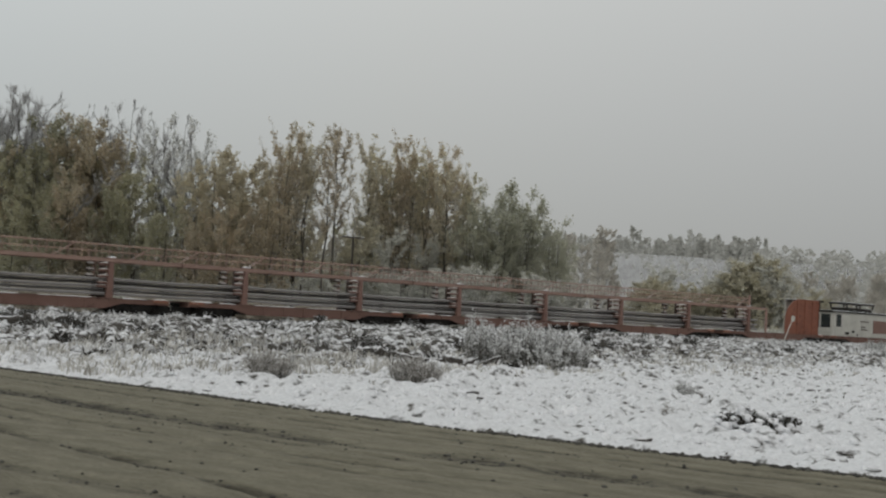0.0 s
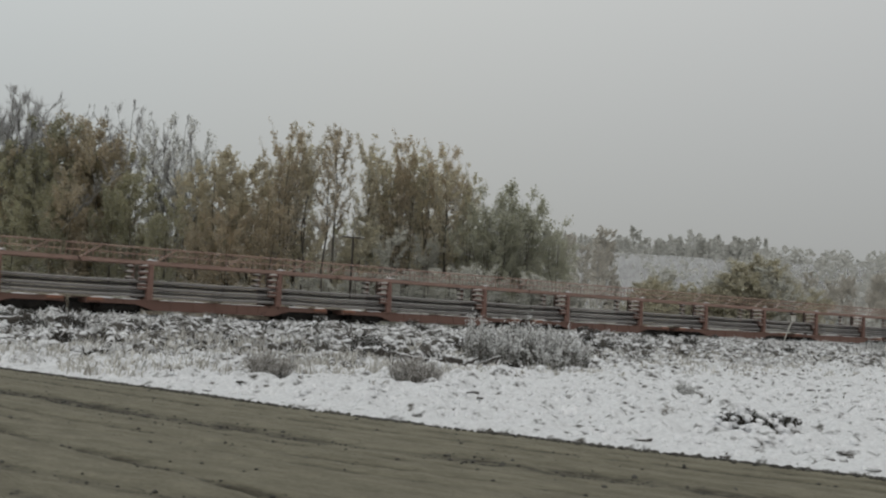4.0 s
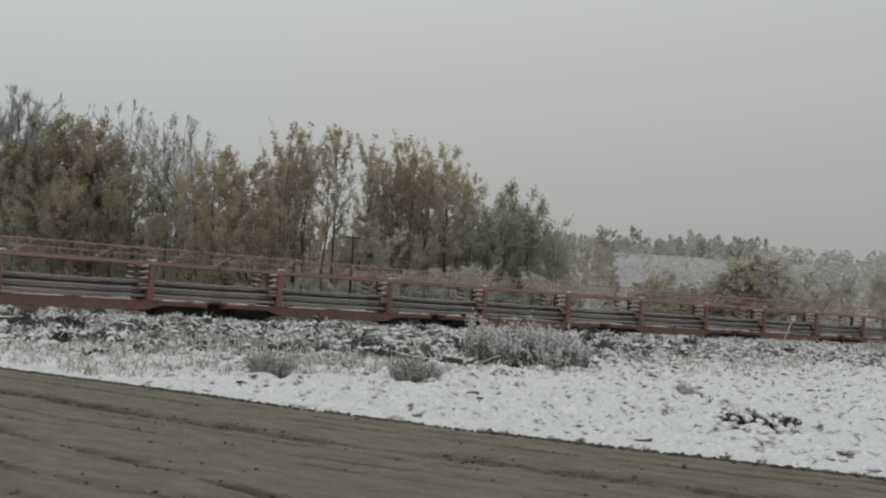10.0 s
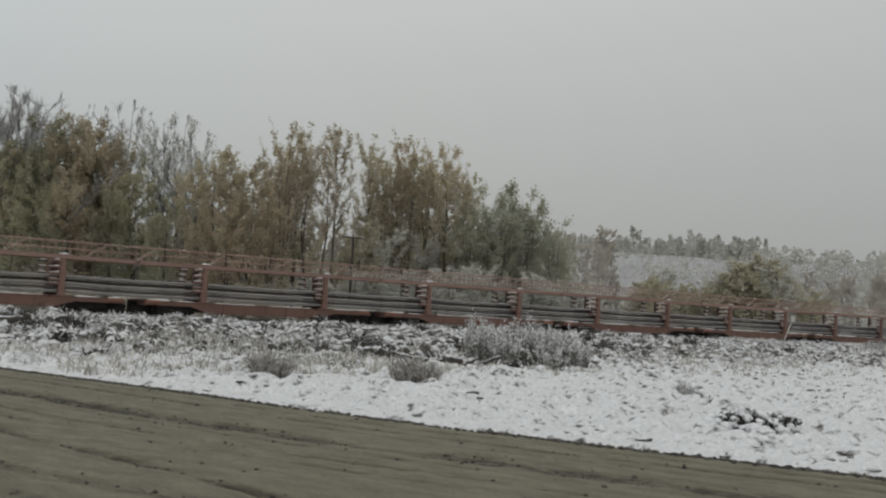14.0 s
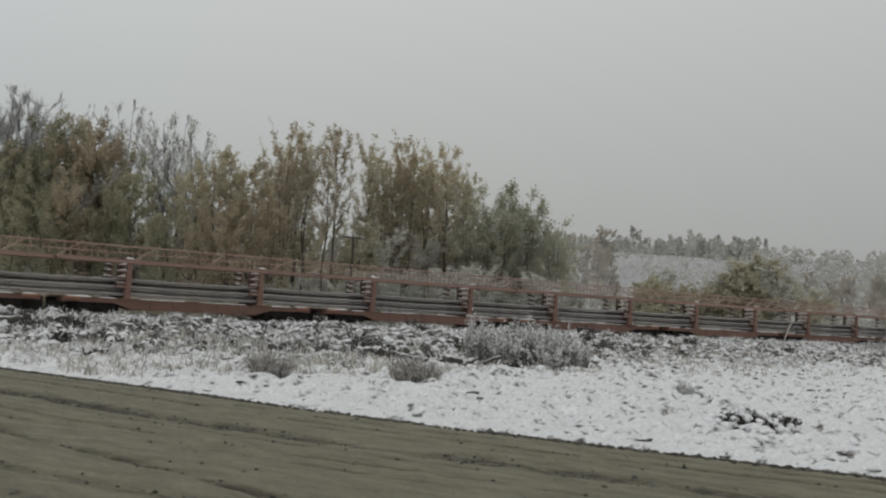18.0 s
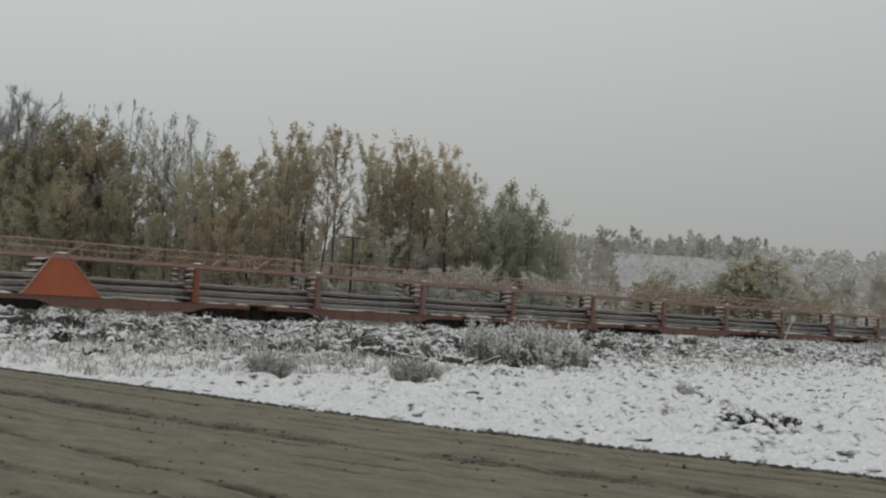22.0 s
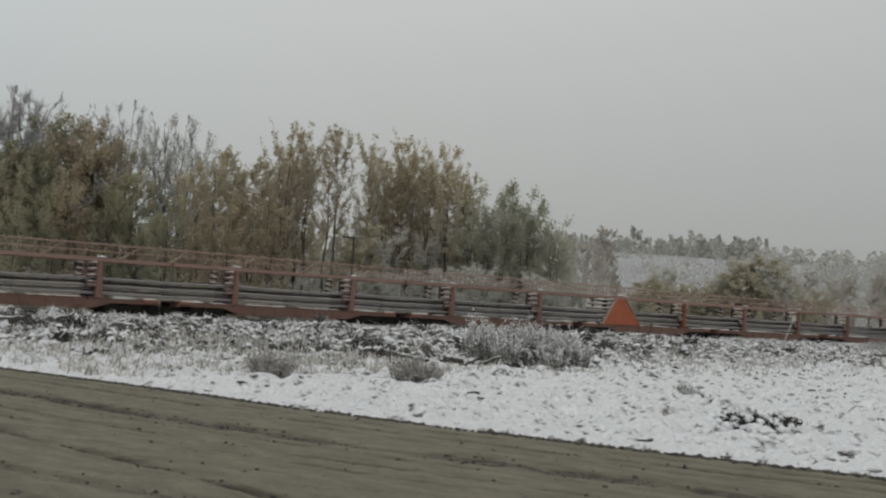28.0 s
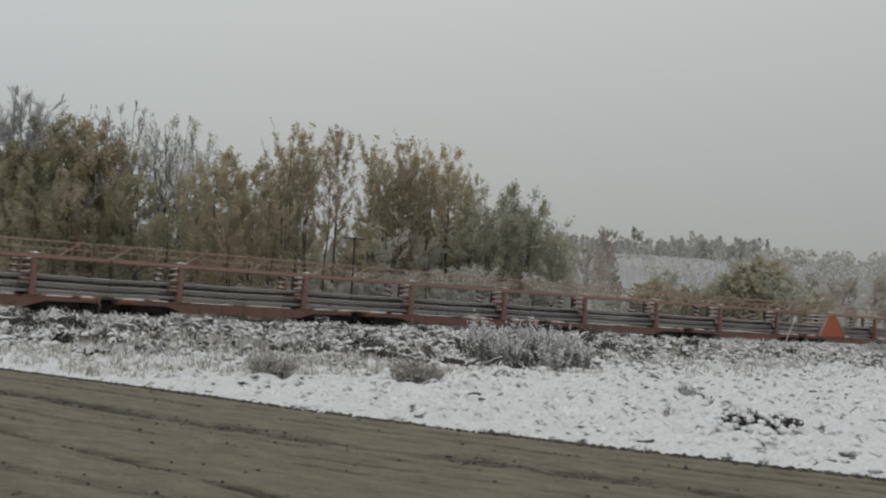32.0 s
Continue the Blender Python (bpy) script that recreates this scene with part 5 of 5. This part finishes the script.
def frosted_bush(seed, wide, deep, high, stems, label, mats=(M_DRY_STEM, M_FROST_STEM), leaf_size=0.03, name="bush"):
    """A bush of many thin forked stems with frost and dead leaves on them."""
    rg = np.random.default_rng(seed)
    sv, sf, fv, ff = [], [], [], []
    for k in range(stems):
        a = rg.uniform(0, 6.283)
        q = math.sqrt(rg.uniform(0, 1))
        base = Vector((math.cos(a) * q * wide * 0.32, math.sin(a) * q * deep * 0.32, -0.08))
        end = Vector((math.cos(a) * q * wide * 0.5, math.sin(a) * q * deep * 0.5, high * rg.uniform(0.45, 1.12) * (1 - 0.45 * q * q)))
        mid = base.lerp(end, 0.5) + Vector(rg.normal(0, 0.05 * high, 3))
        tube(sv, sf, [base, mid, end], [0.009, 0.006, 0.003], 3)
        for t in range(7):
            p = mid.lerp(end, rg.uniform(0, 1)) if t > 1 else base.lerp(mid, rg.uniform(0.4, 1))
            e = p + (Vector(rg.normal(size=3)) * 0.7 + Vector((0, 0, 0.6))).normalized() * high * rg.uniform(0.1, 0.25)
            tube(fv, ff, [p, e], [0.007, 0.003], 3)
            for z in range(4):
                leaf(fv, ff, p.lerp(e, rg.uniform(0.3, 1.1)) + Vector(rg.normal(0, 0.02, 3)), leaf_size * rg.uniform(0.6, 1.5), rg, 0.35)
    ob = new(name)
    tagged(ob, label, "bush")
    tagged(place("branchwork", mesh_of("branchwork", sv, sf, mats[0]), ob), kind="stuff")
    place("foliage", mesh_of("foliage", fv, ff, mats[1]), ob)
    return ob


def stand(ob, x, y, turn=0.0, sink=0.03):
    ob.matrix_basis = pose(x, y, float(ground_z(x, y)) - sink, 0, 0, turn)
    return ob


# brush along the far side of the railway and the edge of the wood
BRUSH = [frosted_bush(81, 4.2, 3.2, 2.6, 130, "brown leafless brush at the edge of the wood", (M_DRY_STEM, M_BRUSH), 0.12), frosted_bush(82, 3.4, 3.0, 3.4, 120, "tall brown brush lightly frosted", (M_DRY_STEM, M_BRUSH), 0.12),
         frosted_bush(83, 4.6, 3.0, 1.9, 120, "low frosted brush behind the railway", (M_DRY_STEM, M_LEAF_FROST), 0.12)]
for k in range(150):
    s_k, off_k = -30 + 1.15 * k + TR.uniform(-1, 1), TR.uniform(11, 34)
    p = on_track(s_k, off_k)
    if s_k > 62 and k % 4:
        continue
    ob = BRUSH[k] if k < 3 else copy_thing(BRUSH[2 if s_k > 62 else k % 3], Matrix.Identity(4))
    stand(ob, p.x, p.y, TR.uniform(0, 360))

M_BUSH = material("frosted_dead_leaf", (0.22, 0.20, 0.18), (0.60, 0.585, 0.56), 0.9, 0.5, 0.1, island=0.75, bump=0.0)
M_BUSH_PALE = material("hoar_frosted_leaf", (0.20, 0.20, 0.19), (0.72, 0.72, 0.71), 0.9, 0.5, 0.1, island=0.75, bump=0.0)
stand(frosted_bush(1, 1.15, 0.9, 0.48, 110, "low round bush of brown stems white with frost", (M_DRY_STEM, M_BUSH), 0.026), -3.61, 23.2, 0, -0.07)
stand(frosted_bush(2, 1.35, 1.0, 0.58, 130, "low dense bush of brown frosted stems", (M_DRY_STEM, M_BUSH), 0.026), -0.5, 24.6, 0, -0.07)
M_TIP = material("rime_white_leaf", (0.50, 0.50, 0.49), (0.86, 0.86, 0.86), 0.9, 0.5, 0.1, island=0.6, bump=0.0)
M_WILLOW = material("frost_grey_willow_leaf", (0.138, 0.135, 0.122), (0.575, 0.569, 0.550), 0.9, 0.5, 0.1, island=0.75, bump=0.0)


def willow_shrub(seed, wide, deep, high, stems, label):
    """A shrub of upright wands: narrow leaves crowd along each, dull below and rime-white at the tip."""
    rg = np.random.default_rng(seed)
    sv, sf, fv, ff, tv, tf = [], [], [], [], [], []
    for k in range(stems):
        a, q = rg.uniform(0, 6.283), math.sqrt(rg.uniform(0, 1))
        base = Vector((math.cos(a) * q * wide * 0.3, math.sin(a) * q * deep * 0.3, -0.1))
        tall = high * rg.uniform(0.55, 1.16) * (1 - 0.3 * q * q)
        end = Vector((math.cos(a) * q * wide * 0.52, math.sin(a) * q * deep * 0.52, tall))
        mid = base.lerp(end, 0.5) + Vector(rg.normal(0, 0.04 * high, 3))
        tube(sv, sf, [base, mid, end], [0.012, 0.008, 0.004], 3)
        way = (end - mid).normalized()
        for t in range(46):
            u = rg.uniform(0.12, 1.04)
            p = base.lerp(mid, u * 2) if u < 0.5 else mid.lerp(end, u * 2 - 1)
            out = (Vector(rg.normal(size=3)) * 0.5 + way * 0.9).normalized()
            side = out.orthogonal().normalized()
            side = (side * math.cos(t) + out.cross(side) * math.sin(t)) * 0.018 * rg.uniform(0.6, 1.4)
            ln = rg.uniform(0.06, 0.13)
            vv, vf = (tv, tf) if u + rg.normal(0, 0.12) > 0.70 else (fv, ff)
            i = len(vv)
            p = p + Vector(rg.normal(0, 0.03, 3))
            vv += [p, p + out * ln * 0.5 - side, p + out * ln, p + out * ln * 0.5 + side]
            vf.append((i, i + 1, i + 2, i + 3))
    ob = new("bush")
    tagged(ob, label, "bush")
    tagged(place("branchwork", mesh_of("branchwork", sv, sf, M_DRY_STEM), ob), kind="stuff")
    place("foliage", mesh_of("foliage", fv, ff, M_WILLOW), ob)
    tagged(place("rime", mesh_of("rime", tv, tf, M_TIP), ob), "rime-white upright leaf tips", kind="stuff")
    return ob


W_UP, W_BROAD = "upright willow shrub thick with hoar frost", "broad willow shrub thick with hoar frost"
for k, (x, y, wide, high, stems, text) in enumerate(((1.17, 32.4, 0.85, 1.32, 38, W_UP), (1.75, 32.3, 0.9, 1.28, 34, W_BROAD), (2.3, 32.7, 1.0, 1.22, 36, W_BROAD), (2.7, 32.5, 0.7, 1.42, 30, W_UP), (3.2, 32.7, 1.0, 1.2, 36, W_BROAD), (3.75, 32.9, 1.1, 1.1, 36, W_BROAD), (4.3, 33.0, 1.0, 0.92, 30, W_BROAD), (2.0, 31.9, 1.1, 0.8, 30, W_BROAD), (3.3, 32.0, 1.2, 0.7, 30, W_BROAD))):
    stand(willow_shrub(100 + k, wide, 0.8, high, stems, text), x, y)
stand(frosted_bush(6, 0.7, 0.6, 0.26, 60, "small pale frosted weed clump in the field", (M_FROST_STEM, M_BUSH_PALE), 0.02), 5.72, 24.6, 0, -0.05)
stand(frosted_bush(16, 0.25, 0.2, 0.42, 7, "thin dead weed stalk standing in the snow", (M_DRY_STEM, M_BUSH), 0.014, "weed_stalk"), 4.2, 19.6, 0, 0.0)


def buried_weeds(seed, wide, deep, high):
    """Bent weeds under pads of wet snow; their near-black colour paints the shaded hollows between the pads."""
    rg = np.random.default_rng(seed)
    ob = frosted_bush(seed, wide, deep, high * 0.95, 110, "flattened weed clump under pads of wet snow, hollows painted dark", (M_LOG, M_SHADE_WEED), 0.04)
    for k in range(64):
        a, q = rg.uniform(0, 6.283), math.sqrt(rg.uniform(0, 1))
        cx, cy = math.cos(a) * q * wide * 0.55, math.sin(a) * q * deep * 0.55
        r = rg.uniform(0.05, 0.125)
        b = bm()
        bmesh.ops.create_icosphere(b, subdivisions=2, radius=r)
        for vert in b.verts:
            vert.co *= 1 + 0.7 * noise.noise(vert.co * (1.1 / r) + Vector((k * 3.1, seed, 0)))
            vert.co.z *= 0.6
        part("snow", b, M_CAP, ob, "pad of wet snow", at=pose(cx, cy, high * (1 - 0.75 * q * q) * rg.uniform(0.3, 1.0), rg.uniform(-20, 20), rg.uniform(-20, 20), rg.uniform(0, 360)), smooth=True)
    return ob


stand(buried_weeds(7, 1.5, 0.9, 0.30), 5.42, 18.25, 0, 0.02)
stand(frosted_bush(8, 2.6, 2.0, 1.0, 120, "grey frosted shrub beside the railway bank", (M_DRY_STEM, M_BUSH_PALE), 0.05), 31.2, 76.5)


def fallen_log(points, r, label, thin=0.5):
    """A crooked log through the points, lumpy and tapered, with snow on its upper side."""
    verts, faces = [], []
    rg = np.random.default_rng(int(r * 1000) + len(label))
    pts = []
    for a, b in zip(points, points[1:]):
        for k in range(4):
            pts.append(Vector(a).lerp(Vector(b), k / 4) + Vector(rg.normal(0, 0.15 * r, 3)))
    pts.append(Vector(points[-1]))
    lift = max(float(ground_z(q.x, q.y)) + 0.5 * r - q.z for q in pts)      # lies on the highest lump under it
    for q in pts:
        q.z += max(0.0, 0.8 * lift)
    tube(verts, faces, pts, [r * (1 - thin * k / (len(pts) - 1)) * rg.uniform(0.8, 1.2) for k in range(len(pts))], 8)
    n = len(pts)
    faces.append(tuple(range(8))[::-1])
    faces.append(tuple(range((n - 1) * 8, n * 8)))
    ob = new("fallen_log", mesh_of("fallen_log", verts, faces, M_LOG, True))
    return tagged(ob, label, "log")


fallen_log([(-2.36, 31.25, 0.12), (-2.0, 31.2, 0.2), (-1.56, 31.15, 0.36)], 0.27, "snow-capped rotten stump piece", 0.6)
fallen_log([(-1.72, 30.95, 0.16), (-1.33, 30.85, 0.06)], 0.18, "dark broken piece of rotten wood")
fallen_log([(-1.6, 31.0, 0.32), (-0.85, 31.0, 0.18), (-0.2, 31.0, 0.13), (0.73, 30.95, 0.05)], 0.075, "long thin fallen log under snow", 0.2)
fallen_log([(0.2, 30.8, 0.06), (0.72, 30.75, 0.02)], 0.19, "dark sawn end of a fallen log", 0.1)
fallen_log([(0.7, 31.0, 0.05), (0.95, 31.05, 0.2), (1.2, 31.1, 0.31)], 0.08, "dark broken branch leaning on a shrub")
fallen_log([(1.2, 31.2, 0.15), (1.5, 31.25, 0.32), (1.88, 31.4, 0.48)], 0.075, "dark broken branch leaning on a shrub")
fallen_log([(1.12, 30.6, 0.02), (1.5, 30.6, 0.1)], 0.06, "short dark branch lying in snow")
fallen_log([(-15.4, 37.0, 0.3), (-14.48, 37.0, 0.34), (-13.86, 37.0, 0.3)], 0.16, "dark rotten log under snow at the field's edge", 0.2)
fallen_log([(-14.1, 36.9, 0.0), (-14.08, 36.9, 0.42)], 0.12, "grey broken stump beside a rotten log", 0.1)
fallen_log([(-13.55, 37.5, 0.36), (-13.08, 37.5, 0.5), (-12.32, 37.5, 0.34)], 0.17, "dark rotten log under snow at the field's edge", 0.3)


# brush that breaks through the snow along the bank, darkened to paint the shaded pits
DARK_BRUSH = [frosted_bush(91, 1.1, 0.9, 0.42, 40, "weed clump bent under snow, darkened for shaded pits", (M_LOG, M_PIT), 0.042), frosted_bush(92, 0.8, 0.7, 0.34, 34, "weed clump bent under snow, darkened for shaded pits", (M_LOG, M_PIT), 0.05),
              frosted_bush(93, 1.6, 1.1, 0.6, 60, "tangled brush under snow, darkened for shaded pits", (M_LOG, M_PIT), 0.046)]
DARK_SPOTS = [(-15.3, 38.6, 2), (-13.6, 36.2, 2), (-14.4, 37.4, 0), (-12.3, 36.4, 2), (-12.9, 37.8, 0), (-1.6, 31.9, 0), (-2.2, 33.2, 2), (-0.2, 32.6, 1), (-8.6, 36.5, 0), (-10.2, 38.4, 0), (2.2, 30.9, 1), (-6.2, 33.8, 1), (-4.4, 36.0, 0)]
for k in range(75):
    s_k, off_k = TR.uniform(8, 75), TR.uniform(-41, -8)
    p = on_track(s_k, off_k)
    DARK_SPOTS.append((p.x, p.y, k % 2))
seen = set()
for x, y, k in DARK_SPOTS:
    if k in seen:
        ob = copy_thing(DARK_BRUSH[k], Matrix.Identity(4))
    else:
        ob = DARK_BRUSH[k]
        seen.add(k)
    stand(ob, x, y, TR.uniform(0, 360), 0.06)

# ---- telegraph pole behind the train ----
def telegraph_pole():
    x, y, h = -8.25, 98.0, 8.35
    ob = new("telegraph_pole")
    tagged(ob, "weathered wooden telegraph pole with a snowy crossarm", "utility pole")
    part("pole", rod(bm(), (0, 0, -0.3), (0, 0, h), 0.13, 0.09, 10), M_TIE, ob)
    z, w = h - 0.15, 1.15
    arm = part("crossarm", box(bm(), -w, w, -0.06, 0.06, z - 0.07, z + 0.07, 0.01), M_TIE, ob)
    v, f = lumpy_cap(-w, w, -0.06, 0.06, z + 0.07, 0.03, 5)
    place("snow", mesh_of("snow", v, f, M_CAP, True), arm, "snow")
    for k in (-0.95, -0.55, 0.55, 0.95):
        part("insulator", rod(bm(), (k, 0, z + 0.07), (k, 0, z + 0.24), 0.045, 0.03, 8), M_GLASS_DARK, arm)
    ob.matrix_basis = pose(x, y, float(ground_z(x, y)), 0, 0, 30)


telegraph_pole()


# ---- switch stand beside the track ----
def switch_stand():
    p = on_track(90.9, -4.4)
    z = float(ground_z(p.x, p.y)) + 0.45
    ob = new("switch_stand")
    tagged(ob, "leaning switch stand with a white target and snow-covered base", "switch stand")
    part("base", box(bm(), -2.6, 0.6, -0.35, 0.35, -0.8, 0.16, 0.03), M_TIE, ob)
    v, f = lumpy_cap(-2.65, 0.65, -0.38, 0.38, 0.16, 0.2, 8)
    place("snow", mesh_of("snow", v, f, M_CAP, True), ob, "thick snow on the base")
    part("mast", rod(bm(), (0.2, 0, 0.15), (1.75, 0, 2.7), 0.045, 0.04, 8), M_WHITE, ob, "pale leaning mast")
    b = bmesh.new()
    rod(b, (0, -0.02, 0), (0, 0.02, 0), 0.31, n=10)
    part("target", b, M_WHITE, ob, "round white target", at=pose(1.85, -0.06, 2.9))
    ob.matrix_basis = pose(p.x, p.y, z, 0, 0, math.degrees(AZ))


switch_stand()


# ---- what moves ----
def motions():
    times = list(range(0, 33))
    for car, behind in CARS:
        walk(car, [(t, track_pose(travel(t) + behind)) for t in times])
    for rail, y, z in LOAD:
        walk(rail, [(t, track_pose(travel(t), HALF + y, z)) for t in times])
    turns = [k / 15 for k in range(481)]
    start = travel(0.0)
    spin = [(t, (travel(t) - start) / 0.42) for t in turns]
    for car, behind in CARS:
        for bogie in car.children:
            if bogie.name.split(".")[0] != "bogie":
                continue
            for wheels in bogie.children:
                if wheels.name.split(".")[0] == "wheelset":
                    x, y, z = wheels.location
                    walk(wheels, [(t, Matrix.Translation((x, y, z)) @ Matrix.Rotation(a, 4, "Y")) for t, a in spin])


motions()
